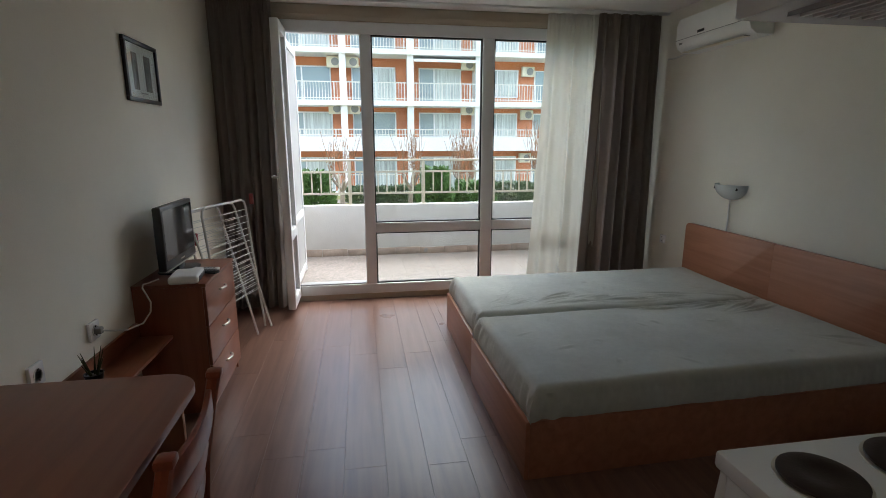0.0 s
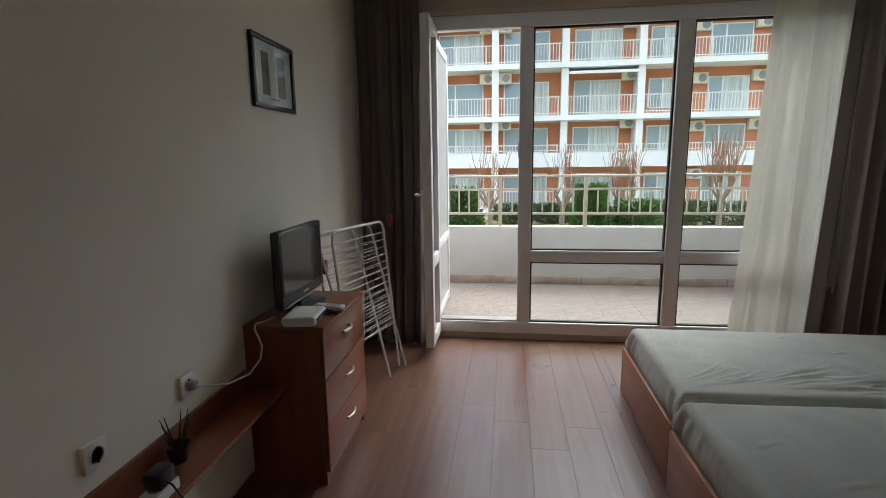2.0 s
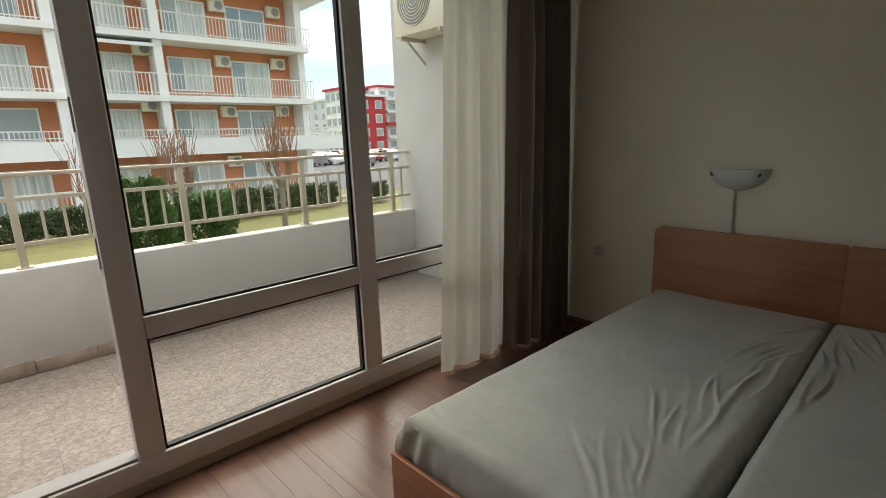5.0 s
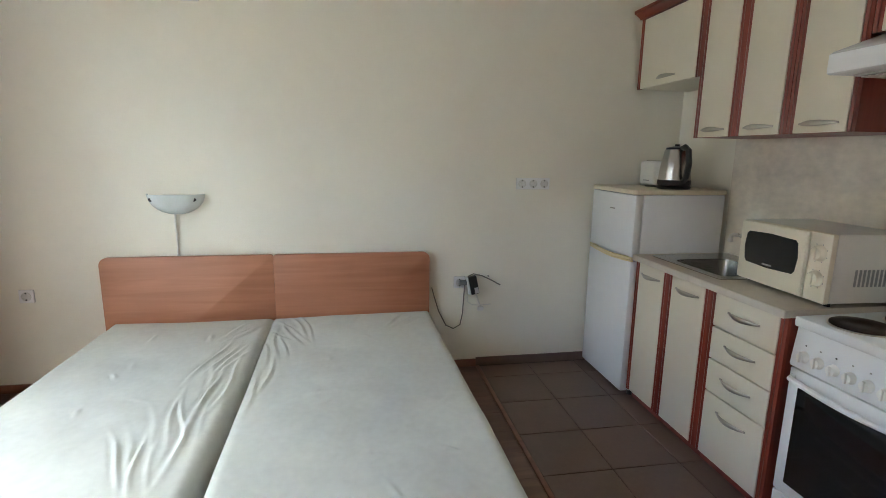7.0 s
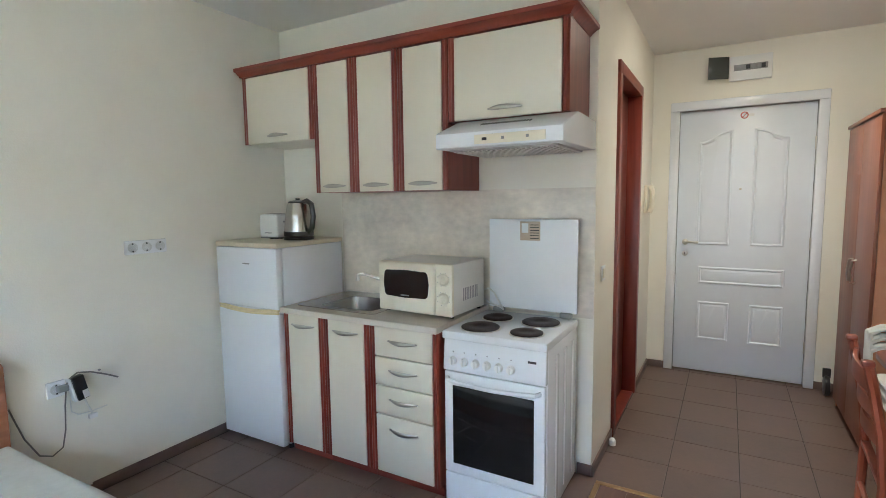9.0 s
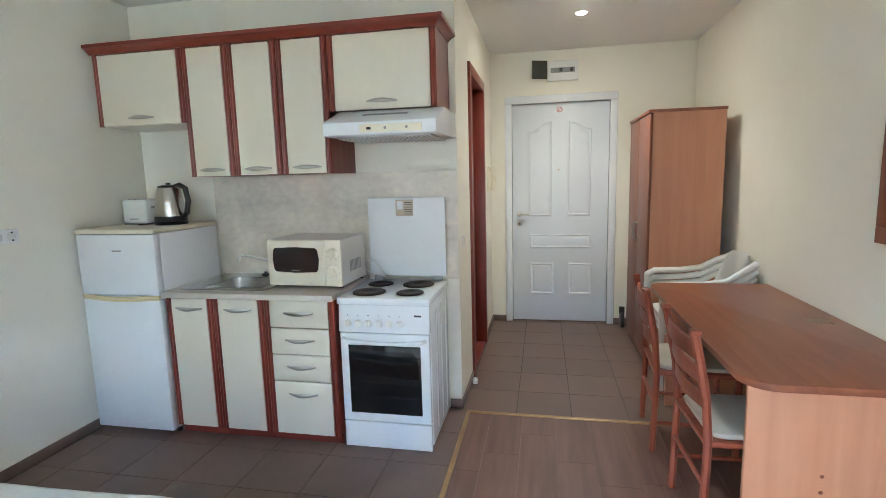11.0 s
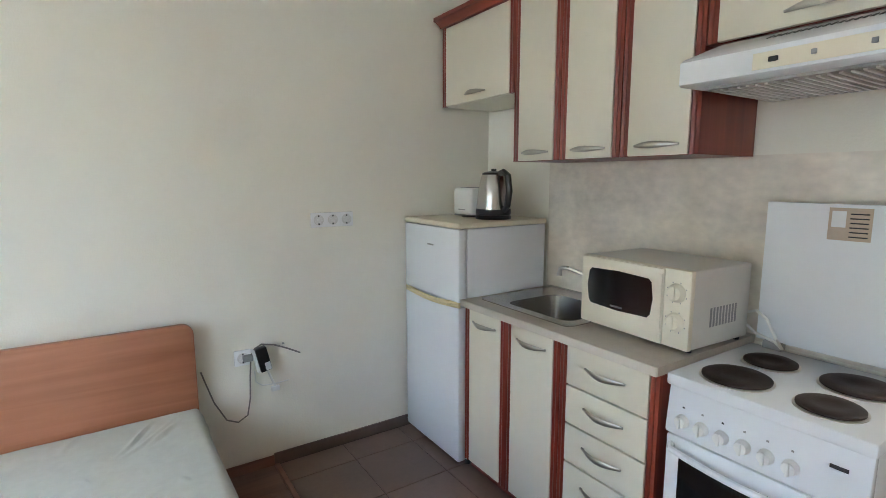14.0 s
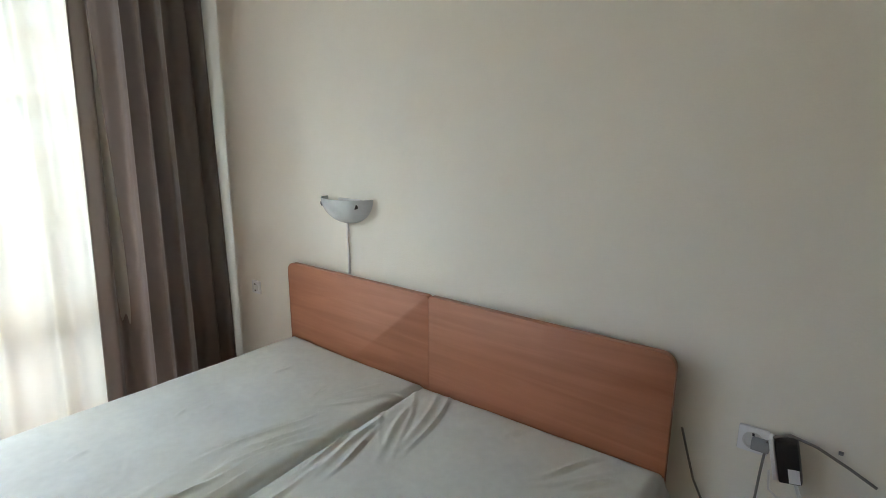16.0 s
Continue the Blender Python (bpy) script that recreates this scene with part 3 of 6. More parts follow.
# curtain rows
def curtain(name, path, z0, z1, folds, depth, material, label, pinch=0.6, seed=1, slant=0.0, n=160, flare=0.0):
    """Hanging cloth: path (x, y) from end to end, folds along it, gathered tape at the top."""
    rng = random.Random(seed)
    ph = [rng.uniform(0, 6.28) for _ in range(6)]
    (xa, ya), (xb, yb) = path
    ln = math.hypot(xb - xa, yb - ya)
    tx, ty = (xb - xa) / ln, (yb - ya) / ln
    rows = 26
    bm = bmesh.new()
    grid = []
    for j in range(rows + 1):
        f = j / rows
        z = z1 + (z0 - z1) * f
        row = []
        for i in range(n + 1):
            s = i / n
            w = math.sin(2 * math.pi * folds * s + ph[0] + 0.9 * math.sin(2.3 * s * 6.28 + ph[1]) + 0.35 * f * math.sin(5 * s + ph[2]))
            w2 = math.sin(2 * math.pi * folds * 2.1 * s + ph[3])
            amp = depth * (0.35 + pinch * min(1, f * 3.5)) * (0.75 + 0.35 * math.sin(3.1 * s + ph[4]))
            gather = 0.006 * math.sin(2 * math.pi * folds * 5 * s) * max(0, 1 - f * 16)
            d = amp * (w + 0.22 * w2) + gather
            along = (s + 0.012 * math.cos(2 * math.pi * folds * s + ph[0])) * ln + slant * f * f + flare * f * (s - 0.5) * ln
            row.append(bm.verts.new((xa + tx * along - ty * d, ya + ty * along + tx * d, z)))
        grid.append(row)
    for a, b in zip(grid, grid[1:]):
        for i in range(n):
            bm.faces.new((a[i], a[i + 1], b[i + 1], b[i]))
    bmesh.ops.solidify(bm, geom=bm.faces[:], thickness=0.002)
    return solid(name, bm, material, label, "curtain", at=((xa + xb) / 2, (ya + yb) / 2, z0))


curtain("curtain", ((-0.50, 4.25), (0.0, 4.22)), 0.02, 2.60, 6, 0.05, TAUPE, "dark taupe cloth curtain gathered beside the open balcony door", seed=3, slant=-0.03)
curtain("curtain", ((2.82, 4.20), (3.42, 4.20)), 0.02, 2.60, 6, 0.05, TAUPE, "taupe cloth curtain gathered in the corner by the bed", seed=8, flare=0.20, slant=-0.02)
curtain("curtain", ((2.37, 4.27), (2.86, 4.25)), 0.02, 2.60, 3.2, 0.045, SHEER, "white sheer voile curtain beside the taupe one", seed=5, flare=0.36, slant=-0.04)


# ---- beds ----
def sheet_block(x0, x1, y0, y1, z0, z1, seed, split_side):
    """A mattress in a fitted sheet: soft edges, creases near the long side and corners."""
    rng = random.Random(seed)
    nx, ny, r = 380, 210, 0.045
    h = z1 - z0
    bm = bmesh.new()
    lx, ly = x1 - x0, y1 - y0
    # pulled folds: place along the bed, distance from the split, half length, angle, height, half width
    folds = []
    groups = ((0.22, 0.22, 0.15, 30, 4), (0.36, 0.20, 0.09, 25, 3), (0.62, 0.20, 0.16, 16, 5), (0.86, 0.15, 0.20, 9, 5), (1.12, 0.10, 0.22, 5, 3), (1.42, 0.13, 0.16, -14, 4), (1.82, 0.10, 0.12, -35, 4)) if split_side else \
             ((1.80, 0.13, 0.20, -24, 5), (1.55, 0.07, 0.16, -10, 3), (1.15, 0.06, 0.2, 5, 2), (1.9, 0.75, 0.12, 40, 3))
    for gx, gy, gl, ga, count in groups:
        for k in range(count):
            f = k - (count - 1) / 2
            folds.append((gx + rng.uniform(-0.06, 0.06), gy + f * 0.042 + rng.uniform(-0.008, 0.008), gl * rng.uniform(0.6, 1.15),
                          radians(ga + 4 * f + rng.uniform(-6, 6)), rng.uniform(0.0045, 0.0105), rng.uniform(0.008, 0.012)))
    for _ in range(12):
        folds.append((rng.uniform(0.1, 1.95), rng.uniform(0.25, 0.85), rng.uniform(0.02, 0.06), rng.uniform(-1.2, 1.2), rng.uniform(0.002, 0.006), rng.uniform(0.009, 0.014)))

    def side(u, length):
        """Unrolled distance to place along and drop."""
        if u < 0:
            return 0.0, min(h, -u)
        if u > length:
            return length, min(h, u - length)
        return u, 0.0

    grid = []
    for i in range(nx + 1):
        row = []
        u = -h + (lx + 2 * h) * i / nx
        for j in range(ny + 1):
            v = -h + (ly + 2 * h) * j / ny
            px, dx = side(u, lx)
            py, dy = side(v, ly)
            # round the rim
            def rim(p, length):
                k = min(p, length - p)
                return 0 if k > r else (r - math.sqrt(max(0, r * r - (r - k) ** 2)))
            drop = max(dx, dy)
            z = z1 - r - drop * (h - r) / h
            if drop == 0:
                z = z1 - max(rim(px, lx), rim(py, ly))
            bulge = 0.014 * math.sin(math.pi * min(1, drop / h)) if drop else 0
            ox = -bulge if u < 0 else (bulge if u > lx else 0)
            oy = -bulge if v < 0 else (bulge if v > ly else 0)
            q = py if split_side else ly - py
            dz = 0.008 * noise.noise(Vector((px * 2.2, py * 2.2, seed))) + 0.0022 * noise.noise(Vector((px * 9, py * 9, seed)))
            for cx, cy, ln, an, am, wd in folds:
                a, b = px - cx, q - cy
                if abs(a) + abs(b) > 2.6 * ln + 0.08:
                    continue
                along = a * math.cos(an) + b * math.sin(an)
                across = b * math.cos(an) - a * math.sin(an) + 0.012 * math.sin(along * 11 + cx * 40)
                e = math.exp(-(along / ln) ** 2)
                dz += am * e * (math.exp(-(across / wd) ** 2) - 0.45 * math.exp(-((across - 1.7 * wd) / wd) ** 2))
            if drop:
                oy += (0.006 * noise.noise(Vector((px * 9, seed, drop * 5))) + 0.003 * noise.noise(Vector((px * 30, seed, drop * 9)))) * (dy > 0)
                ox += (0.006 * noise.noise(Vector((seed, py * 9, drop * 5))) + 0.003 * noise.noise(Vector((seed, py * 30, drop * 9)))) * (dx > 0)
                # gathers at the corners
                for d, k in ((px, dy > 0), (lx - px, dy > 0)):
                    oy += k * 0.010 * math.exp(-(d / 0.16) ** 2) * math.sin(62 * d + 14 * drop) * (1 if v > ly else -1)
                for d, k in ((py, dx > 0), (ly - py, dx > 0)):
                    ox += k * 0.010 * math.exp(-(d / 0.16) ** 2) * math.sin(62 * d + 14 * drop) * (1 if u > lx else -1)
                dz *= max(0.0, 1 - drop / 0.05)
            row.append(bm.verts.new((x0 + px + ox, y0 + py + oy, z + dz)))
        grid.append(row)
    for a, b in zip(grid, grid[1:]):
        for j in range(ny):
            bm.faces.new((a[j], a[j + 1], b[j + 1], b[j]))
    bmesh.ops.remove_doubles(bm, verts=bm.verts[:], dist=0.0005)
    low = [e for e in bm.edges if e.is_boundary]
    if low:
        bmesh.ops.contextual_create(bm, geom=low)
    return bm


def bed(y0, y1, hb0, hb1, seed, split_side, where, skew=0.0):
    b = thing("bed", (2.4, (y0 + y1) / 2, 0), "single bed with beech laminate base and headboard " + where, "bed", "two beds pushed together")
    askew = Matrix.Translation((2.4, (y0 + y1) / 2, 0)) @ pose(0, 0, 0, 0, 0, skew) @ Matrix.Translation((-2.4, -(y0 + y1) / 2, 0))
    for nm, b6 in (("foot_panel", (1.335, 1.355, y0, y1, 0.0, 0.285)), ("side_panel", (1.356, 3.40, y0, y0 + 0.018, 0.0, 0.285)),
                   ("side_panel", (1.356, 3.40, y1 - 0.018, y1, 0.0, 0.285)), ("slat_base", (1.357, 3.395, y0 + 0.02, y1 - 0.02, 0.20, 0.235))):
        bm = B(*b6, bevel=0.003)
        bmesh.ops.transform(bm, verts=bm.verts, matrix=askew)
        part(nm, bm, BEECH, b)
    bm = bmesh.new()
    outer, inner = rounded(hb0, hb1, 0.0, 0.808, 0.045, 6, (0, 0, 1, 1)), rounded(hb0, hb1, 0.0, 0.808, 0.016, 6, (0, 0, 1, 1))
    outline = outer[:9] + inner[9:] if split_side else outer[:2] + inner[2:9] + outer[9:]
    slab(bm, outline, 3.425, 3.455, "x", 0.0015)
    part("headboard", bm, BEECH, b, "beech laminate headboard with rounded top corners")
    my0, my1 = (y0 + 0.022, y1 - 0.002) if seed == 4 else (y0 + 0.004, y1 - 0.03)
    m = thing("mattress", (2.4, (y0 + y1) / 2, 0.236), "mattress in a creased grey-white fitted sheet " + where, "mattress", "two mattresses")
    part("fitted_sheet", sheet_block(1.372, 3.415, my0, my1, 0.236, 0.432, seed, split_side), SHEET, m)
    bm = bmesh.new()
    tube(bm, [(a, b, 0.262) for a, b in rounded(1.362, 3.425, my0 - 0.011, my1 + 0.011, 0.03, 4)], 0.006, 6, True)
    part("elastic_hem", bm, SHEET, m, "gathered elastic hem")
    m.rotation_euler = (0, 0, radians(skew))
    return b


bed(1.637, 2.618, 1.69, 2.6292, 4, False, "near the kitchen", 1.6)
bed(2.632, 3.56, 2.6298, 3.575, 9, True, "near the window")

# ---- kitchen ----
def bow_handle(bm, x, y, z, half=0.060, out=0.024):
    """A bowed cabinet pull, flat at its ends."""
    rings = []
    for k in range(15):
        t = k / 14
        w = math.sin(math.pi * t)
        cx, cy, hz, hy = x + half * (2 * t - 1), y + 0.004 + out * w, 0.0045 + 0.0075 * w, 0.0024 + 0.0018 * w
        rings.append([bm.verts.new((cx, cy + hy * math.cos(a * 0.7854), z + hz * math.sin(a * 0.7854))) for a in range(8)])
    for p, q in zip(rings, rings[1:]):
        for k in range(8):
            bm.faces.new((p[k], p[(k + 1) % 8], q[(k + 1) % 8], q[k]))
    for sx in (-1, 1):
        box(bm, x + sx * half - 0.006, x + sx * half + 0.006, y - 0.001, y + 0.006, z - 0.004, z + 0.004, bevel=0.0015)
    return bm


FY = 0.575
def cupboard(x0, x1, y1, z0, z1, fronts, label, group, strips=(1, 1), plinth=0.0, side_mat=None, body_top=None):
    u = thing("kitchen_cabinet", ((x0 + x1) / 2, y1 / 2, z0 - plinth), label, "cabinet", group)
    part("body", B(x0 + 0.002, x1 - 0.002, 0.006, y1 - 0.02, z0, body_top or z1), side_mat or CHERRY, u)
    sw = 0.034
    for on, a in zip(strips, (x0 + 0.001, x1 - sw)):
        if on:
            bm = bmesh.new()
            slab(bm, [(a, y1 - 0.019), (a, y1 - 0.004), (a + 0.008, y1 + 0.003), (a + 0.016, y1 - 0.001), (a + 0.025, y1 + 0.003), (a + sw - 0.001, y1 - 0.004), (a + sw - 0.001, y1 - 0.019)], z0, z1)
            part("edge_strip", bm, CHERRY, u, "fluted dark cherry edge strip")
    a, b = x0 + (sw + 0.002 if strips[0] else 0.004), x1 - (sw + 0.002 if strips[1] else 0.004)
    for kind, f0, f1, hz in fronts:
        d = part(kind, B(a, b, y1 - 0.019, y1, f0 + 0.002, f1 - 0.002, bevel=0.002), CREAM, u, "cream laminate front")
        bm = bow_handle(bmesh.new(), (a + b) / 2, y1, hz, min(0.080, (b - a) * 0.35))
        part("handle", bm, SATIN, d, "bowed satin metal handle")
    if plinth:
        part("plinth", B(x0 + 0.002, x1 - 0.002, y1 - 0.06, y1 - 0.045, z0 - plinth, z0 - 0.001), CHERRY_H, u)
    return u


LOW = "kitchen base cabinets"
cupboard(2.643, 2.940, FY, 0.06, 0.836, [("door", 0.06, 0.830, 0.772)], "cream fronted base cabinet with dark cherry edges by the fridge", LOW, plinth=0.06, body_top=0.69)
cupboard(2.328, 2.642, FY, 0.06, 0.836, [("door", 0.06, 0.830, 0.772)], "cream fronted base cabinet with dark cherry edges under the sink", LOW, plinth=0.06, body_top=0.69)
cupboard(1.914, 2.327, FY, 0.06, 0.836, [("drawer_front", 0.677, 0.830, 0.762), ("drawer_front", 0.526, 0.674, 0.610), ("drawer_front", 0.372, 0.523, 0.458), ("drawer_front", 0.06, 0.369, 0.300)],
         "cream four-drawer base cabinet with dark cherry edges by the cooker", LOW, plinth=0.06)
# worktop with a cut-out for the sink
wt_top = thing("worktop", (2.42, 0.3, 0.837), "beige mottled laminate worktop on the base cabinets", "worktop")
bm = bmesh.new()
SX0, SX1, SY0, SY1 = 2.36, 2.80, 0.10, 0.50
for b6 in ((1.910, SX0, 0.0045, 0.594), (SX1, 2.942, 0.0045, 0.594), (SX0, SX1, 0.0045, SY0), (SX0, SX1, SY1, 0.594)):
    box(bm, b6[0], b6[1], b6[2], b6[3], 0.837, 0.867)
bmesh.ops.remove_doubles(bm, verts=bm.verts[:], dist=0.0003)
part("top", bm, COUNTER, wt_top)
part("front_edge", B(1.910, 2.942, 0.5945, 0.602, 0.836, 0.868, bevel=0.003), mat("pale_edge_band", (0.62, 0.57, 0.49), 0.4, var=0.06), wt_top)
sink = thing("kitchen_sink", (2.58, 0.3, 0.868), "square stainless steel sink let into the worktop", "sink")
bm = bmesh.new()
o1, o2 = rounded(SX0 - 0.02, SX1 + 0.10, SY0 - 0.06, SY1 + 0.02, 0.03), rounded(SX0 + 0.03, SX1 - 0.03, SY0 + 0.05, SY1 - 0.03, 0.05)
o3 = rounded(SX0 + 0.05, SX1 - 0.05, SY0 + 0.07, SY1 - 0.05, 0.05)
rings = [[bm.verts.new((a, b, z)) for a, b in o] for o, z in ((o1, 0.8685), (o1, 0.872), (o2, 0.871), (o2, 0.864), (o3, 0.742))]
for ra, rb in zip(rings, rings[1:]):
    for k in range(len(ra)):
        bm.faces.new((ra[k], ra[(k + 1) % len(ra)], rb[(k + 1) % len(ra)], rb[k]))
bm.faces.new(rings[-1])
part("bowl", bm, STEEL, sink)
part("drain", lathe(bmesh.new(), (2.58, 0.3, 0.7425), [(0.03, 0), (0.03, 0.004), (0.018, 0.002)], 20), CHROME, sink)
tap = thing("kitchen_tap", (2.46, 0.09, 0.873), "chrome swan-neck mixer tap by the sink", "tap")
part("base", lathe(bmesh.new(), (2.46, 0.085, 0.8725), [(0.024, 0), (0.024, 0.012), (0.017, 0.018), (0.017, 0.06), (0.011, 0.07)]), CHROME, tap)
bm = tube(bmesh.new(), [(2.46, 0.085, 0.935), (2.49, 0.095, 0.952), (2.55, 0.12, 0.975), (2.62, 0.15, 1.000), (2.67, 0.17, 1.015), (2.695, 0.18, 1.016), (2.708, 0.185, 1.008), (2.710, 0.186, 0.990)], 0.010)
part("spout", bm, CHROME, tap)
part("nozzle", rod(bmesh.new(), (2.710, 0.186, 0.992), (2.711, 0.187, 0.975), 0.012, 0.013, 14), CHROME, tap)
part("lever", tube(bmesh.new(), [(2.46, 0.085, 0.945), (2.44, 0.10, 0.962), (2.40, 0.13, 0.972)], 0.006), CHROME, tap)
part("plug", lathe(bmesh.new(), (2.60, 0.075, 0.8725), [(0.022, 0), (0.022, 0.008), (0.008, 0.011), (0.008, 0.02)], 14), BLACKP, tap, "black rubber plug")

splash = solid("splashback", B(XC + 0.002, 2.975, 0.0, 0.0042, 0.845, 1.517), SPLASH, "marbled grey-beige splashback panel above the worktop", "splashback", at=(2.0, 0.0, 0.845))

UP = "kitchen wall cabinets"
UY = 0.365
cupboard(2.857, 3.455, UY, 1.826, 2.242, [("door", 1.826, 2.238, 1.868)], "short cream flap-door wall cabinet above the fridge", UP, side_mat=CREAM)
for a, b in ((2.567, 2.856), (2.268, 2.566), (1.966, 2.267)):
    cupboard(a, b, UY, 1.512, 2.242, [("door", 1.512, 2.238, 1.549)], "tall cream wall cabinet with dark cherry edges", UP)
cupboard(1.362, 1.965, UY, 1.842, 2.242, [("door", 1.842, 2.238, 1.885)], "cream flap-door wall cabinet above the cooker hood", UP)
bm = bmesh.new()
prof = [(UY - 0.03, 2.243), (UY + 0.008, 2.243), (UY + 0.013, 2.252), (UY + 0.038, 2.270), (UY + 0.050, 2.273), (UY + 0.050, 2.292), (UY - 0.03, 2.292)]
a = [bm.verts.new((3.465, y, z)) for y, z in prof]
b = [bm.verts.new((1.360 - max(0, y - UY - 0.008), y, z)) for y, z in prof]
c = [bm.verts.new((1.360 - max(0, y - UY - 0.008) if y > UY else 1.385, 0.01, z)) for y, z in prof]
for p, q in ((a, b), (b, c)):
    for k in range(len(p)):
        bm.faces.new((p[k], p[(k + 1) % len(p)], q[(k + 1) % len(p)], q[k]))
bm.faces.new(a)
bm.faces.new(c)
solid("cabinet_crown", bm, CHERRY_H, "dark cherry crown moulding along the wall cabinets", "moulding", at=(2.4, 0.2, 2.243))

# cooker hood
hood = thing("cooker_hood", (1.64, 0.28, 1.69), "white slim cooker hood with an ivory switch panel", "cooker hood")
bm = bmesh.new()
slab(bm, [(0.01, 1.70), (0.01, 1.84), (0.34, 1.84), (0.36, 1.835), (0.555, 1.765), (0.57, 1.755), (0.57, 1.695), (0.56, 1.69)], 1.328, 1.917, "x", 0.004)
part("canopy", bm, WHITE, hood)
part("switch_panel", B(1.40, 1.72, 0.5705, 0.574, 1.702, 1.742, bevel=0.0015), IVORY, hood, "ivory switch panel")
for x, w in ((1.66, 0.022), (1.58, 0.012), (1.47, 0.012)):
    part("slider", B(x, x + w, 0.5745, 0.58, 1.716, 1.728, bevel=0.002), GREYP if w < 0.02 else INK, hood)
for k in range(16):
    x = 1.50 + k * 0.0155
    bm = bmesh.new()
    slab(bm, [(0.44, 1.8085), (0.44, 1.810), (0.47, 1.799), (0.47, 1.7975)], x, x + 0.008, "x")
    part("vent_slot", bm, INK, hood)
part("filter", B(1.37, 1.88, 0.10, 0.50, 1.684, 1.692), mat("grey_hood_filter", (0.42, 0.42, 0.42), 0.5, 0.4, var=0.2, scale=40), hood, "grey metal grease filter")
for k in range(22):
    part("filter_rib", B(1.375 + k * 0.0232, 1.383 + k * 0.0232, 0.12, 0.48, 1.680, 1.685), WHITE_P, hood)

# fridge
fr = thing("fridge", (3.19, 0.32, 0.0), "white two-door fridge freezer with yellowed trim", "fridge")
part("body", B(2.948, 3.470, 0.05, 0.555, 0.03, 1.20, bevel=0.008), WHITE, fr)
part("lid", B(2.944, 3.474, 0.045, 0.606, 1.2005, 1.228, bevel=0.008), LIDPLATE, fr, "faded cream top plate")
up_d = part("freezer_door", B(2.949, 3.469, 0.558, 0.606, 0.845, 1.198, bevel=0.010), WHITE, fr)
lo_d = part("fridge_door", B(2.949, 3.469, 0.558, 0.606, 0.03, 0.822, bevel=0.010), WHITE, fr)
part("grip_trim", tube(bmesh.new(), arc((2.956, 0.596, 0.842), (3.463, 0.596, 0.842), (0, 0.012, -0.014), 14), 0.010), YELLOWED, up_d, "yellowed handle strip")
part("grip_trim", tube(bmesh.new(), arc((2.956, 0.596, 0.826), (3.463, 0.596, 0.826), (0, 0.006, -0.012), 14), 0.008), YELLOWED, lo_d, "yellowed handle strip")
part("badge", B(3.17, 3.23, 0.606, 0.608, 1.10, 1.108, bevel=0.001), GREYP, up_d, "small grey maker's badge")
for x in (2.97, 3.40):
    for y in (0.10, 0.53):
        part("foot", rod(bmesh.new(), (x, y, 0.0), (x, y, 0.032), 0.016), BLACKP, fr)

# kettle and toaster on the fridge
K = (3.075, 0.30, 1.2285)
ket = thing("kettle", K, "brushed steel electric kettle with a black handle", "kettle")
part("base", lathe(bmesh.new(), K, [(0.082, 0), (0.085, 0.012), (0.078, 0.02)], 28), BLACKP, ket)
part("body", lathe(bmesh.new(), K, [(0.074, 0.0205), (0.080, 0.03), (0.080, 0.055), (0.073, 0.13), (0.060, 0.205), (0.055, 0.216)], 32), STEEL, ket)
part("collar", lathe(bmesh.new(), K, [(0.0815, 0.022), (0.0825, 0.028), (0.0825, 0.047), (0.0815, 0.05)], 32), BLACKP, ket)
part("lid", lathe(bmesh.new(), K, [(0.055, 0.2165), (0.052, 0.226), (0.03, 0.232), (0.012, 0.234), (0.012, 0.245)], 24), BLACKP, ket)
part("handle", tube(bmesh.new(), [(K[0] - 0.045, K[1], K[2] + 0.222), (K[0] - 0.08, K[1] + 0.01, K[2] + 0.23), (K[0] - 0.118, K[1] + 0.015, K[2] + 0.212), (K[0] - 0.130, K[1] + 0.015, K[2] + 0.14), (K[0] - 0.112, K[1] + 0.01, K[2] + 0.07), (K[0] - 0.078, K[1], K[2] + 0.045)], 0.015), BLACKP, ket)
part("spout", rod(bmesh.new(), (K[0] + 0.045, K[1], K[2] + 0.165), (K[0] + 0.075, K[1], K[2] + 0.185), 0.02, 0.012), STEEL, ket)
part("power_cable", tube(bmesh.new(), [(3.17, 0.33, 1.235), (3.24, 0.36, 1.233), (3.30, 0.30, 1.233), (3.28, 0.2, 1.233)], 0.004), BLACKP, ket)
ket.scale = (1.1, 1.1, 1.04)
T = (3.315, 0.27)
toa = thing("toaster", (T[0], T[1], 1.2285), "small white toaster on the fridge", "toaster")
part("body", B(T[0] - 0.085, T[0] + 0.085, T[1] - 0.06, T[1] + 0.06, 1.236, 1.385, bevel=0.018, seg=3), WHITE_P, toa)
part("base", B(T[0] - 0.08, T[0] + 0.08, T[1] - 0.055, T[1] + 0.055, 1.2287, 1.238, bevel=0.003), GREYP, toa)
for d in (-0.02, 0.02):
    part("bread_slot", B(T[0] - 0.06, T[0] + 0.06, T[1] + d - 0.009, T[1] + d + 0.009, 1.3835, 1.3865), INK, toa)
part("badge", B(T[0] - 0.03, T[0] + 0.03, T[1] + 0.06, T[1] + 0.062, 1.262, 1.268), GREYP, toa)
part("lever", B(T[0] - 0.098, T[0] - 0.084, T[1] - 0.012, T[1] + 0.012, 1.33, 1.342, bevel=0.003), GREYP, toa)

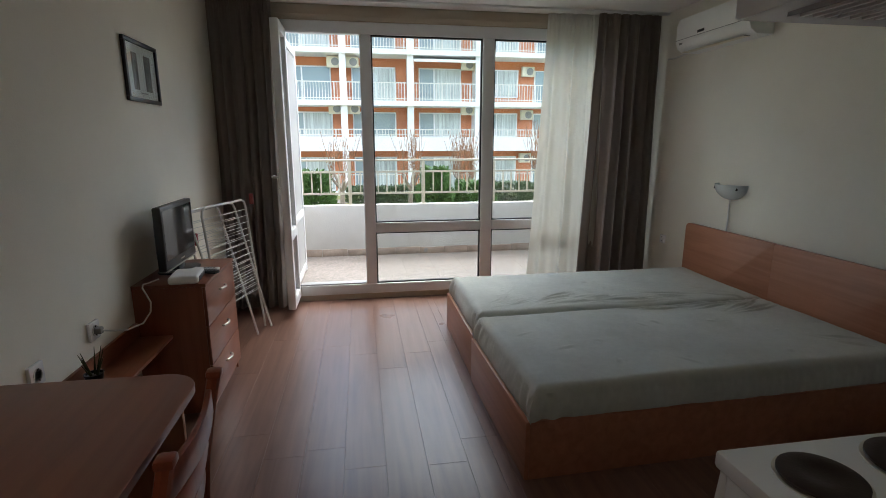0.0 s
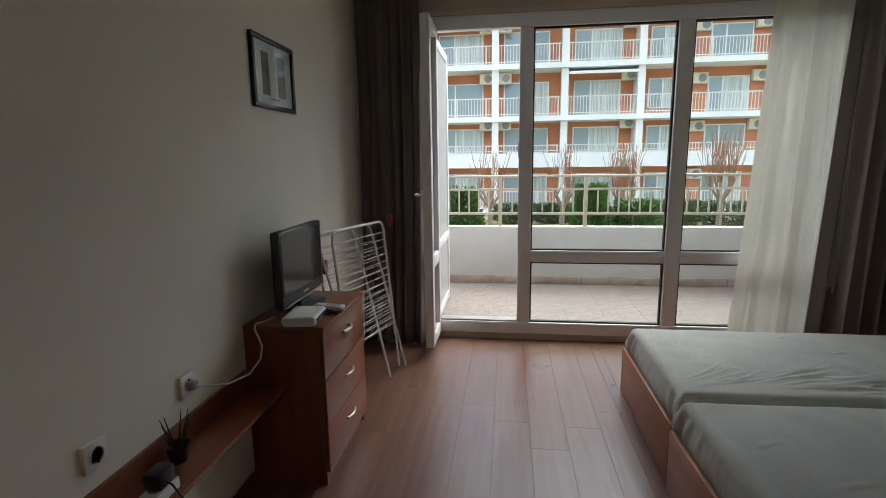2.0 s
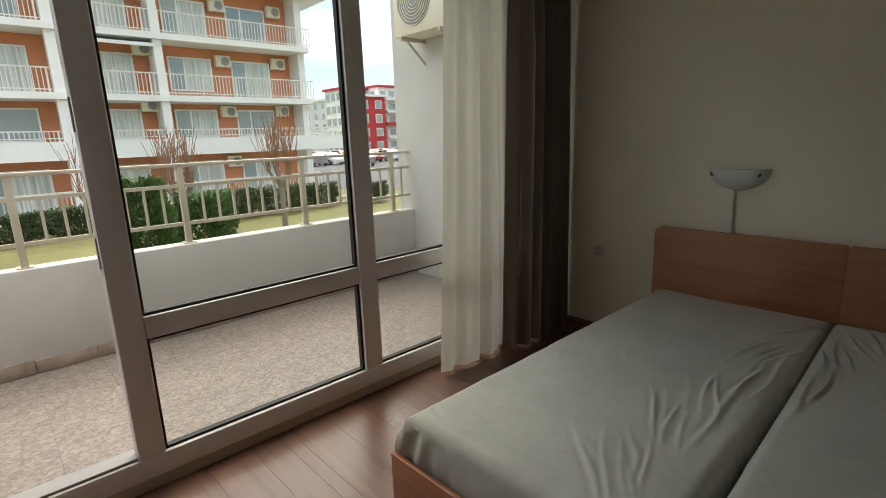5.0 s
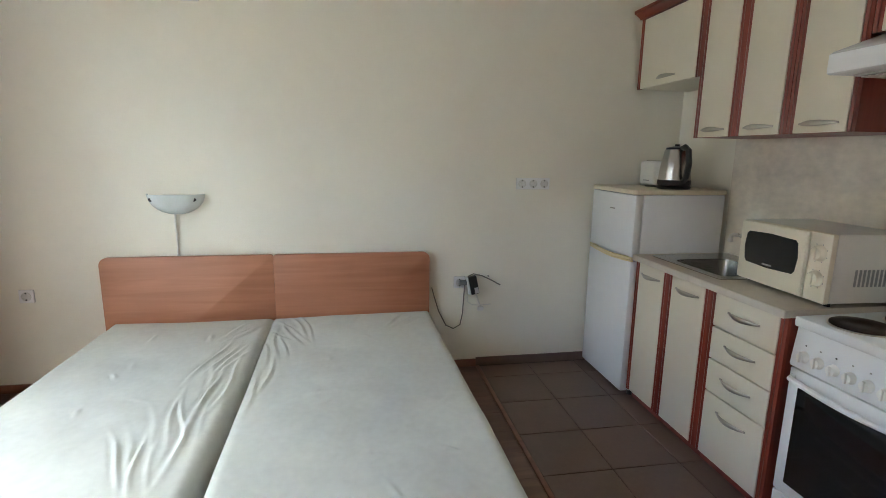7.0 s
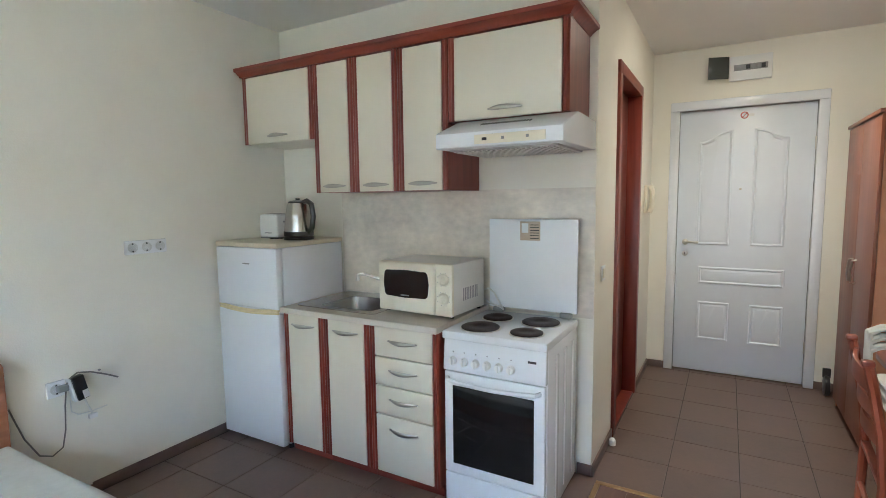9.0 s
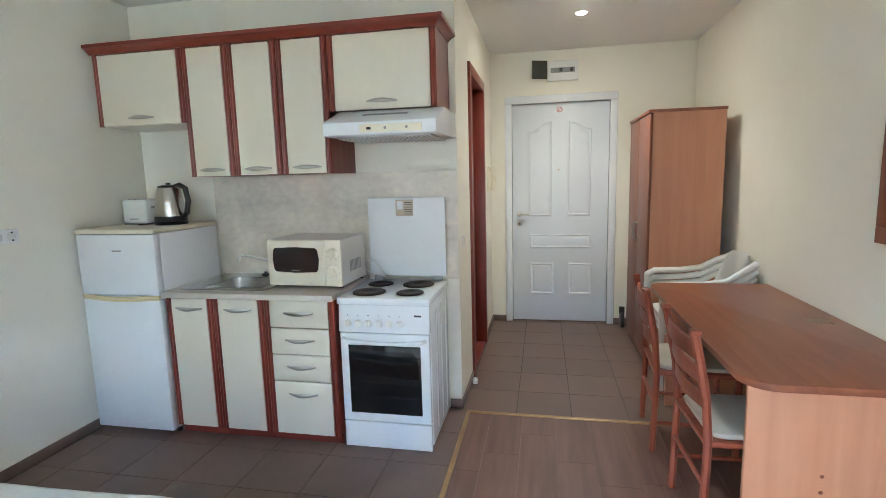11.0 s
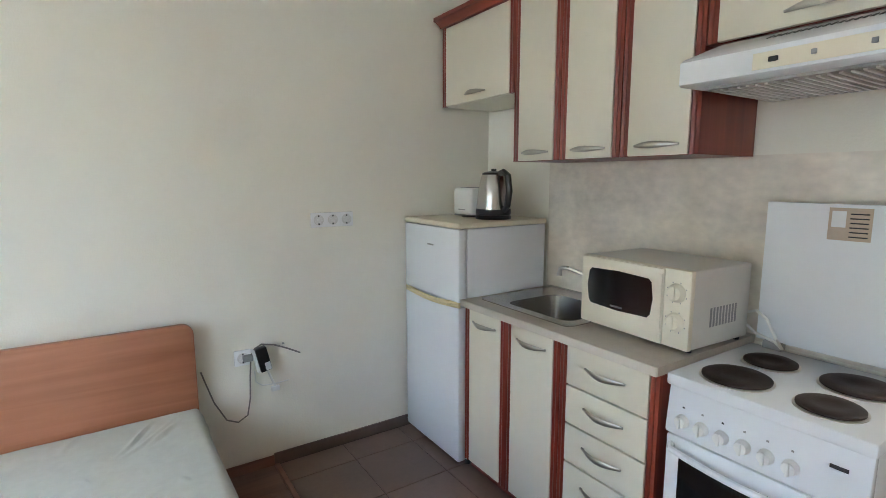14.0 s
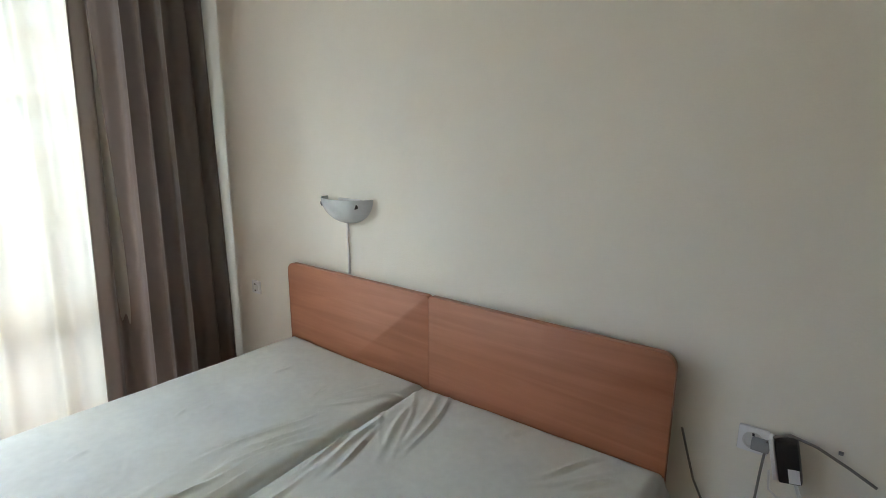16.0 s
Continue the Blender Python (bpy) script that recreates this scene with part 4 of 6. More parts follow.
# microwave
mw = thing("microwave", (2.12, 0.30, 0.846), "ivory microwave oven with a black door window", "microwave")
part("case", B(1.888, 2.352, 0.12, 0.445, 0.860, 1.142, bevel=0.006), mat("grey_white_case", (0.70, 0.68, 0.63), 0.4, var=0.04), mw)
part("front", B(1.886, 2.354, 0.4455, 0.470, 0.859, 1.143, bevel=0.006), IVORY, mw)
dr = part("door", B(1.980, 2.350, 0.4705, 0.482, 0.863, 1.139, bevel=0.005), IVORY, mw)
bm = bmesh.new()
slab(bm, [(2.026, 0.962), (2.038, 0.948), (2.17, 0.942), (2.296, 0.948), (2.308, 0.962), (2.316, 1.022), (2.308, 1.082), (2.296, 1.094), (2.17, 1.100), (2.038, 1.094), (2.026, 1.082), (2.018, 1.022)], 0.4822, 0.484, "y")
part("window", bm, SCREEN, dr, "black glass door window")
part("badge", B(2.145, 2.20, 0.4841, 0.485, 0.953, 0.960), GREYP, dr)
part("door_grip", B(1.983, 1.993, 0.482, 0.487, 0.88, 1.12, bevel=0.002), IVORY, dr)
for z in (0.955, 1.06):
    k = part("knob", lathe(bmesh.new(), (1.936, 0.4705, z), [(0.034, 0), (0.033, 0.006), (0.026, 0.016), (0.024, 0.018)], 24, "y"), IVORY, mw)
    part("grip", B(1.931, 1.941, 0.4886, 0.494, z - 0.024, z + 0.024, bevel=0.001), IVORY, k)
    for q in range(8):
        a8 = radians(20 + 45 * q)
        part("dial_mark", B(1.935 + 0.038 * math.cos(a8), 1.938 + 0.038 * math.cos(a8), 0.4702, 0.4712, z + 0.038 * math.sin(a8) - 0.002, z + 0.038 * math.sin(a8) + 0.002), GREYP, mw)
for q in range(9):
    part("vent_slot", B(1.8872, 1.8882, 0.20 + q * 0.018, 0.21 + q * 0.018, 0.93, 1.00), GREYP, mw)
for x in (1.91, 2.33):
    for y in (0.15, 0.43):
        part("foot", rod(bmesh.new(), (x, y, 0.846), (x, y, 0.861), 0.012), BLACKP, mw)
part("power_cable", tube(bmesh.new(), [(1.90, 0.115, 0.95), (1.86, 0.12, 0.965), (1.80, 0.17, 0.955), (1.74, 0.22, 0.905), (1.735, 0.19, 0.868), (1.79, 0.12, 0.862), (1.87, 0.10, 0.875), (1.90, 0.105, 0.90)], 0.005), CABLE_W, mw, "white looped power cable")
mw.matrix_basis = pose(2.135, 0.255, 0.868, 0, 0, -3) @ Matrix.Diagonal((0.975, 0.98, 0.93, 1))

# cooker
ck = thing("cooker", (1.645, 0.3, 0.0), "white freestanding electric cooker with its lid raised", "cooker")
part("body", B(1.395, 1.898, 0.055, 0.525, 0.03, 0.811, bevel=0.004), WHITE, ck)
part("hob", B(1.390, 1.903, 0.05, 0.560, 0.8115, 0.850, bevel=0.008), WHITE, ck)
bm = bmesh.new()
slab(bm, [(0.526, 0.662), (0.526, 0.811), (0.545, 0.811), (0.560, 0.672), (0.556, 0.662)], 1.396, 1.897, "x", 0.003)
cp = part("control_panel", bm, WHITE, ck)
for k in range(6):
    x = 1.845 - k * 0.058
    kb = part("knob", lathe(bmesh.new(), (x, 0.5545, 0.712), [(0.021, 0), (0.019, 0.010), (0.016, 0.020)], 20, "y"), WHITE_P, cp)
    part("grip", B(x - 0.004, x + 0.004, 0.572, 0.582, 0.694, 0.730, bevel=0.002), WHITE_P, kb)
    part("dial_mark", B(x - 0.003, x + 0.003, 0.5535, 0.5545, 0.752, 0.757), INK if k in (0, 2) else GREYP, cp)
part("badge", B(1.44, 1.478, 0.551, 0.552, 0.752, 0.762), INK, cp, "dark maker's badge")
part("badge_bar", B(1.44, 1.478, 0.5505, 0.5515, 0.745, 0.748), GREYP, cp)
od = part("oven_door", B(1.40, 1.893, 0.528, 0.556, 0.160, 0.656, bevel=0.005), WHITE, ck)
part("oven_window", B(1.447, 1.848, 0.5562, 0.559, 0.208, 0.592, bevel=0.001), OVENGLASS, od, "black oven glass")
part("door_handle", tube(bmesh.new(), [(1.875, 0.556, 0.625)] + arc((1.86, 0.585, 0.625), (1.435, 0.585, 0.625), (0, 0.012, -0.008), 10) + [(1.42, 0.556, 0.625)], 0.011), WHITE, od, "white bar handle")
part("drawer", B(1.40, 1.893, 0.528, 0.554, 0.006, 0.153, bevel=0.004), WHITE, ck)
for x in (1.43, 1.86):
    for y in (0.10, 0.49):
        part("foot", rod(bmesh.new(), (x, y, 0.0), (x, y, 0.031), 0.017), BLACKP, ck)
for k in range(3):
    part("side_rib", B(1.390, 1.3955, 0.12 + k * 0.13, 0.15 + k * 0.13, 0.08, 0.76, bevel=0.001), WHITE, ck)
for x, y, r in ((1.757, 0.440, 0.092), (1.525, 0.440, 0.075), (1.760, 0.225, 0.075), (1.530, 0.225, 0.092)):
    pl = part("hotplate", lathe(bmesh.new(), (x, y, 0.8502), [(r, 0), (r, 0.009), (r - 0.006, 0.012), (0.035, 0.012), (0.03, 0.009)], 36), HOTPLATE, ck, "dark cast iron hotplate")
    part("rim", lathe(bmesh.new(), (x, y, 0.8501), [(r + 0.006, 0), (r + 0.006, 0.003), (r + 0.0006, 0.004)], 36), CHROME, pl, "thin metal rim")
ld = part("lid", B(1.395, 1.880, 0.050, 0.066, 0.874, 1.357, bevel=0.005), WHITE, ck, "raised white enamel lid")
part("label", B(1.59, 1.70, 0.0663, 0.0672, 1.245, 1.345), LABEL, ld, "brown paper instruction label")
for k in range(6):
    part("label_line", B(1.598, 1.645, 0.0673, 0.0677, 1.255 + k * 0.014, 1.259 + k * 0.014), INK, ld)
part("label_picture", B(1.655, 1.692, 0.0673, 0.0677, 1.285, 1.335), PAPER, ld)
for x in (1.45, 1.82):
    part("hinge", B(x - 0.03, x + 0.03, 0.048, 0.085, 0.8505, 0.878, bevel=0.004), GREYP, ck, "grey lid hinge")

# ---- east wall fittings ----
lamp = thing("wall_lamp", (3.49, 3.156, 1.06), "frosted glass half-bowl wall lamp above the bed", "lamp")
bm = bmesh.new()
rings = []
for j in range(9):
    a = radians(90 * j / 8)
    ring = []
    for k in range(17):
        t = math.pi * k / 16
        ring.append(bm.verts.new((3.492 - 0.105 * math.sin(t) * math.cos(a), 3.156 + 0.152 * math.cos(t) * math.cos(a), 1.165 - 0.115 * math.sin(a))))
    rings.append(ring)
for p, q in zip(rings, rings[1:]):
    for k in range(16):
        bm.faces.new((p[k], p[k + 1], q[k + 1], q[k]))
bmesh.ops.remove_doubles(bm, verts=bm.verts[:], dist=0.0004)
bmesh.ops.solidify(bm, geom=bm.faces[:], thickness=0.004)
part("shade", bm, FROST, lamp)
part("back_plate", B(3.486, 3.4995, 3.08, 3.23, 1.09, 1.16, bevel=0.004), WHITE_P, lamp)
for y in (3.045, 3.27):
    part("screw", lathe(bmesh.new(), (3.435 if y < 3.1 else 3.435, y, 1.137), [(0.012, -0.012), (0.012, 0.006), (0.006, 0.012)], 14, "x"), INK, lamp)
part("cord", tube(bmesh.new(), [(3.49, 3.17, 1.06), (3.488, 3.172, 0.98), (3.49, 3.17, 0.88), (3.488, 3.171, 0.80)], 0.006), CABLE_W, lamp, "white cord")

def socket_plate(name, x, y0, z0, y1, z1, count, face, label):
    """A wall socket on a wall facing +x or -x (face)."""
    s = thing(name, (x, (y0 + y1) / 2, z0), label, "socket", "wall sockets")
    d = 0.015 * face
    part("plate", B(min(x, x + d), max(x, x + d), y0, y1, z0, z1, bevel=0.003), BRIGHT_P, s)
    for k in range(count):
        c = y0 + (y1 - y0) * (k + 0.5) / count
        zc = (z0 + z1) / 2
        f = part("socket_face", lathe(bmesh.new(), (x + d, c, zc), [(0.026, 0), (0.026, 0.003 * face), (0.022, 0.003 * face), (0.020, -0.004 * face)], 24, "x"), SOCKET_SHADE, s)
        for dy in (-0.0095, 0.0095):
            part("hole", rod(bmesh.new(), (x + d * 0.5, c + dy, zc), (x + d * 0.75, c + dy, zc), 0.0045, seg=8), INK, f)
        for dz in (-0.02, 0.02):
            part("earth_clip", B(x + d * 0.8, x + d * 1.3, c - 0.003, c + 0.003, zc + dz - 0.004, zc + dz + 0.004) if face > 0 else B(x + d * 1.3, x + d * 0.8, c - 0.003, c + 0.003, zc + dz - 0.004, zc + dz + 0.004), INK, f)
    return s


socket_plate("wall_socket", XR, 0.902, 1.193, 1.124, 1.266, 3, -1, "white triple socket plate on the cream wall")
socket_plate("wall_socket", XR, 1.445, 0.552, 1.52, 0.627, 1, -1, "white single socket behind the adapter")
socket_plate("wall_socket", XR, 3.955, 0.545, 4.03, 0.62, 1, -1, "white single socket near the corner curtain")
socket_plate("wall_socket", XL, 1.588, 0.610, 1.668, 0.693, 1, 1, "white single socket above the shelf")
socket_plate("wall_socket", XL, 2.003, 0.622, 2.083, 0.705, 1, 1, "white single socket with a plug above the shelf")

ad = thing("power_adapter", (3.47, 1.385, 0.44), "black power adapter with tangled cables plugged into the wall", "adapter")
bm = B(-0.02, 0.02, -0.027, 0.027, -0.06, 0.06, bevel=0.006)
bmesh.ops.transform(bm, verts=bm.verts, matrix=pose(3.465, 1.395, 0.575, -12, 0, 0))
part("body", bm, BLACKP, ad)
bm = B(-0.0215, -0.0205, -0.024, 0.002, -0.055, -0.015)
bmesh.ops.transform(bm, verts=bm.verts, matrix=pose(3.465, 1.395, 0.575, -12, 0, 0))
part("rating_label", bm, PAPER, ad, "white rating label")
bm = B(-0.016, 0.022, 0.028, 0.04, -0.058, 0.062, bevel=0.004)
bmesh.ops.transform(bm, verts=bm.verts, matrix=pose(3.465, 1.395, 0.575, -12, 0, 0))
part("side_shell", bm, WHITE_P, ad, "white side shell")
part("plug", B(3.455, 3.489, 1.44, 1.485, 0.575, 0.605, bevel=0.006), GREYP, ad)
part("cable", tube(bmesh.new(), [(3.47, 1.45, 0.585), (3.48, 1.455, 0.50), (3.485, 1.46, 0.38), (3.487, 1.475, 0.30), (3.487, 1.52, 0.275), (3.487, 1.57, 0.30), (3.487, 1.62, 0.40), (3.487, 1.65, 0.50), (3.487, 1.667, 0.56)], 0.0035), CABLE_G, ad, "grey cable running behind the headboard")
part("cable", tube(bmesh.new(), [(3.47, 1.45, 0.60), (3.462, 1.43, 0.635), (3.462, 1.40, 0.65), (3.468, 1.34, 0.635), (3.475, 1.27, 0.60), (3.482, 1.21, 0.565)], 0.004), CABLE_G, ad)
part("cable", tube(bmesh.new(), [(3.475, 1.435, 0.52), (3.482, 1.43, 0.46), (3.484, 1.40, 0.435), (3.484, 1.34, 0.43), (3.484, 1.27, 0.435)], 0.003), CABLE_W, ad)
part("cable", tube(bmesh.new(), [(3.474, 1.375, 0.515), (3.482, 1.36, 0.47), (3.484, 1.34, 0.42)], 0.005), CABLE_W, ad)
part("connector", B(3.472, 3.490, 1.32, 1.36, 0.395, 0.42, bevel=0.004), WHITE_P, ad)
part("wall_clip", B(3.488, 3.4995, 1.284, 1.294, 0.622, 0.628), GREYP, ad)

ac = thing("air_conditioner", (3.40, 3.36, 2.2), "white split air conditioner high on the wall", "air conditioner")
bm = bmesh.new()
slab(bm, [(3.498, 2.205), (3.36, 2.205), (3.318, 2.235), (3.300, 2.28), (3.298, 2.42), (3.315, 2.465), (3.36, 2.48), (3.498, 2.48)], 2.955, 3.775, "y", 0.012)
part("case", bm, WHITE_P, ac)
part("louvre", B(3.318, 3.372, 3.03, 3.70, 2.199, 2.205, bevel=0.002), IVORY, ac)
part("outlet_gap", B(3.3305, 3.3705, 3.02, 3.71, 2.2045, 2.2055), INK, ac)
part("panel_seam", B(3.2965, 3.299, 2.96, 3.77, 2.298, 2.302), GREYP, ac)
part("display", B(3.2955, 3.2985, 3.42, 3.50, 2.315, 2.335, bevel=0.001), INK, ac, "dark display window")
part("badge", B(3.2955, 3.2985, 3.68, 3.72, 2.26, 2.275), GREYP, ac)
part("pipe", tube(bmesh.new(), [(3.49, 3.775, 2.24), (3.49, 3.85, 2.23), (3.49, 4.0, 2.22), (3.49, 4.15, 2.22)], 0.008), CABLE_W, ac, "white drain pipe")

# ---- west side: picture, mirror, chest, television ----
pic = thing("picture", (XL, 2.915, 1.70), "black framed pair of grey photo prints on white", "picture")
for b4 in ((2.695, 3.135, 2.005, 2.027), (2.695, 3.135, 1.70, 1.722), (2.695, 2.717, 1.722, 2.005), (3.113, 3.135, 1.722, 2.005)):
    part("frame_bar", B(XL + 0.001, XL + 0.02, b4[0], b4[1], b4[2], b4[3], bevel=0.002), BLACKP, pic)
part("mount", B(XL + 0.001, XL + 0.008, 2.717, 3.113, 1.722, 2.005), PAPER, pic)
for y0, y1 in ((2.795, 2.865), (2.955, 3.04)):
    part("print", B(XL + 0.008, XL + 0.009, y0, y1, 1.765, 1.96), PRINT, pic, "dark grey photo strip")
part("caption", B(XL + 0.008, XL + 0.009, 2.87, 2.96, 1.748, 1.754), GREYP, pic)
p = part("pane", B(XL + 0.012, XL + 0.014, 2.717, 3.113, 1.722, 2.005), PANE, pic)

mir = thing("mirror", (XL, 1.0, 1.16), "wall mirror in a wide cherry laminate frame", "mirror")
for b4 in ((0.67, 1.32, 1.88, 1.945), (0.67, 1.32, 1.16, 1.225), (0.67, 0.735, 1.225, 1.88), (1.255, 1.32, 1.225, 1.88)):
    part("frame_board", B(XL + 0.001, XL + 0.022, b4[0], b4[1], b4[2], b4[3], bevel=0.003), TABLE, mir)
part("glass", B(XL + 0.001, XL + 0.012, 0.735, 1.255, 1.225, 1.88), MIRROR, mir)

ch = thing("chest_of_drawers", (-0.34, 2.72, 0.0), "cherry laminate chest of three drawers against the wall", "chest of drawers")
part("top", B(XL + 0.002, -0.160, 2.448, 3.055, 0.730, 0.748, bevel=0.003), TABLE, ch)
part("side", B(XL + 0.002, -0.182, 2.453, 2.471, 0.0, 0.7295), TABLE_V, ch)
part("side", B(XL + 0.002, -0.182, 3.032, 3.050, 0.0, 0.7295), TABLE_V, ch)
part("back", B(XL + 0.002, XL + 0.01, 2.4715, 3.0315, 0.02, 0.7295), TABLE_V, ch)
part("plinth", B(-0.21, -0.195, 2.4715, 3.0315, 0.0, 0.055), TABLE, ch)
for z0, z1 in ((0.062, 0.276), (0.280, 0.50), (0.504, 0.725)):
    d = part("drawer", B(-0.181, -0.165, 2.455, 3.048, z0, z1, bevel=0.002), TABLE, ch)
    zc = (z0 + z1) / 2 + 0.03
    bm = tube(bmesh.new(), arc((-0.155, 2.695, zc), (-0.155, 2.805, zc), (0.014, 0, 0), 10), 0.007)
    for y in (2.697, 2.803):
        rod(bm, (-0.166, y, zc), (-0.153, y, zc), 0.006)
    part("handle", bm, SATIN, d, "bowed metal handle")

tv = thing("television", (-0.38, 2.79, 0.749), "small black flat television on a stand", "television")
part("cabinet", B(-0.415, -0.372, 2.530, 3.03, 0.797, 1.145, bevel=0.010, seg=3), BLACKP, tv)
part("rear_bulge", B(-0.455, -0.415, 2.62, 2.955, 0.83, 1.06, bevel=0.02, seg=3), BLACKP, tv)
part("screen", B(-0.3725, -0.3705, 2.552, 3.008, 0.850, 1.122), SCREEN, tv, "dark switched-off screen")
part("badge", B(-0.3722, -0.3705, 2.76, 2.82, 0.818, 0.826), CHROME, tv)
part("silver_edge", B(-0.384, -0.3705, 2.545, 3.03, 0.792, 0.797), CHROME, tv, "silver lower edge")
part("neck", B(-0.42, -0.38, 2.74, 2.84, 0.757, 0.80, bevel=0.006), BLACKP, tv)
part("base", slab(bmesh.new(), rounded(-0.49, -0.30, 2.66, 2.92, 0.06, 6), 0.749, 0.759, "z", 0.003), BLACKP, tv, "glossy black foot")

sb = thing("set_top_box", (-0.27, 2.525, 0.749), "white set-top box on the chest of drawers", "set-top box")
bm = B(-0.075, 0.075, -0.10, 0.10, 0.0, 0.045, bevel=0.018, seg=4)
bmesh.ops.transform(bm, verts=bm.verts, matrix=pose(-0.275, 2.53, 0.7495, 0, 0, 6))
part("case", bm, WHITE_P, sb)
bm = B(0.0735, 0.0765, -0.075, 0.075, 0.012, 0.034, bevel=0.001)
bmesh.ops.transform(bm, verts=bm.verts, matrix=pose(-0.275, 2.53, 0.7495, 0, 0, 6))
part("front_strip", bm, BLACKP, sb, "dark display strip")
for k, (rz, colr, x, y) in enumerate(((68, BLACKP, -0.22, 2.68), (80, WHITE_P, -0.235, 2.735))):
    rc = thing("remote_control", (x, y, 0.749), "black remote control on the chest top" if k == 0 else "silver-white remote control on the chest top", "remote control")
    bm = B(-0.022, 0.022, -0.075, 0.075, 0.0, 0.018, bevel=0.006)
    bmesh.ops.transform(bm, verts=bm.verts, matrix=pose(x, y, 0.7495, 0, 0, rz))
    part("body", bm, colr, rc)
    for i in range(3):
        for j in range(4):
            bm = B(-0.004, 0.004, -0.004, 0.004, 0.018, 0.020)
            bmesh.ops.transform(bm, verts=bm.verts, matrix=pose(x, y, 0.7495, 0, 0, rz) @ pose(-0.012 + 0.012 * i, -0.05 + 0.018 * j, 0))
            part("button", bm, GREYP, rc)

tc = thing("television_cable", (-0.45, 2.3, 0.5), "white cable from the wall socket to the chest top", "cable")
part("plug", B(XL + 0.011, XL + 0.045, 2.028, 2.058, 0.648, 0.678, bevel=0.006), GREYP, tc)
part("lead", tube(bmesh.new(), [(XL + 0.04, 2.043, 0.663), (-0.46, 2.08, 0.645), (-0.44, 2.16, 0.615), (-0.42, 2.29, 0.60), (-0.415, 2.375, 0.63), (-0.425, 2.415, 0.67), (-0.45, 2.432, 0.71), (-0.465, 2.436, 0.74), (-0.468, 2.455, 0.756), (-0.455, 2.48, 0.754), (-0.43, 2.56, 0.754)], 0.0042), CABLE_W, tc)

# shelf between table and chest
sh = thing("wall_shelf", (-0.43, 1.8, 0.455), "long low cherry laminate shelf with a back rail", "shelf")
part("board", B(XL + 0.002, -0.350, 1.215, 2.452, 0.452, 0.470, bevel=0.003), TABLE, sh)
part("back_rail", slab(bmesh.new(), rounded(1.215, 2.450, 0.4705, 0.553, 0.02, 4, (0, 0, 1, 0)), XL + 0.002, XL + 0.018, "x", 0.002), TABLE, sh)
part("bracket", B(XL + 0.002, -0.36, 1.22, 1.238, 0.0, 0.4515), TABLE_V, sh)
ps = thing("power_strip", (-0.40, 1.62, 0.470), "white power strip lying on the shelf", "power strip")
part("case", B(-0.428, -0.372, 1.50, 1.76, 0.4705, 0.508, bevel=0.006), WHITE_P, ps)
for k in range(3):
    part("outlet", lathe(bmesh.new(), (-0.40, 1.55 + 0.07 * k, 0.508), [(0.021, 0), (0.021, 0.002), (0.018, 0.001), (0.017, -0.004)], 20), GREYP, ps)
pa = thing("plug_adapter", (-0.40, 1.71, 0.509), "black plug-in adapter in the power strip", "adapter")
part("case", B(-0.428, -0.372, 1.675, 1.745, 0.511, 0.562, bevel=0.006), BLACKP, pa)
part("lead", tube(bmesh.new(), [(-0.372, 1.70, 0.53), (-0.345, 1.69, 0.528), (-0.312, 1.685, 0.49), (-0.309, 1.67, 0.42), (-0.312, 1.64, 0.36)], 0.003), BLACKP, pa)
pot = thing("potted_plant", (-0.465, 1.885, 0.470), "small withered plant in a black pot", "plant")
part("pot", lathe(bmesh.new(), (-0.465, 1.885, 0.4705), [(0.026, 0), (0.036, 0.055), (0.038, 0.06), (0.033, 0.06), (0.031, 0.05)], 20), BLACKP, pot)
rng = random.Random(12)
for k in range(9):
    a, l = rng.uniform(0, 6.28), rng.uniform(0.05, 0.12)
    e = (-0.465 + 0.045 * math.cos(a), 1.885 + 0.045 * math.sin(a), 0.525 + l)
    part("leaf", rod(bmesh.new(), (-0.465 + 0.012 * math.cos(a), 1.885 + 0.012 * math.sin(a), 0.52), e, 0.005, 0.001, 5), PLANTMAT, pot)

# ---- folded drying rack ----
rk = thing("drying_rack", (-0.3, 3.45, 0.0), "folded white wire clothes drying rack leaning by the chest", "drying rack")
def rack_frame(ax, ay, az, bx, by, wires, lean):
    """One flat wire frame: top edge from a, standing on two feet towards b."""
    a0, a1 = Vector((ax, ay, az)), Vector((bx, by, az))
    f0, f1 = a0 + Vector(lean), a1 + Vector(lean)
    f0.z = f1.z = 0.006
    c = (a1 - a0) * 0.08
    dn0, dn1 = (f0 - a0) * 0.05, (f1 - a1) * 0.05
    part("frame_tube", tube(bmesh.new(), [f0, f0.lerp(a0, 0.5), a0 + dn0, a0 + dn0 * 0.3 + c * 0.3, a0 + c, a1 - c, a1 + dn1 * 0.3 - c * 0.3, a1 + dn1, f1.lerp(a1, 0.5), f1], 0.008), RACKWHITE, rk)
    for k in range(wires):
        t = 0.07 + 0.60 * k / max(1, wires - 1)
        part("wire", rod(bmesh.new(), a0.lerp(f0, t), a1.lerp(f1, t), 0.0025, seg=6), RACKWHITE, rk)
rack_frame(-0.43, 3.10, 1.05, -0.27, 3.62, 16, (0.18, 0.16, 0))
rack_frame(-0.35, 3.12, 1.06, -0.20, 3.68, 14, (0.06, 0.11, 0))
rack_frame(-0.46, 3.09, 1.03, -0.36, 3.55, 8, (0.20, 0.05, 0))
part("hinge_cap", B(-0.42, -0.39, 3.13, 3.16, 0.82, 0.90, bevel=0.006), RED, rk, "dark red plastic hinge")
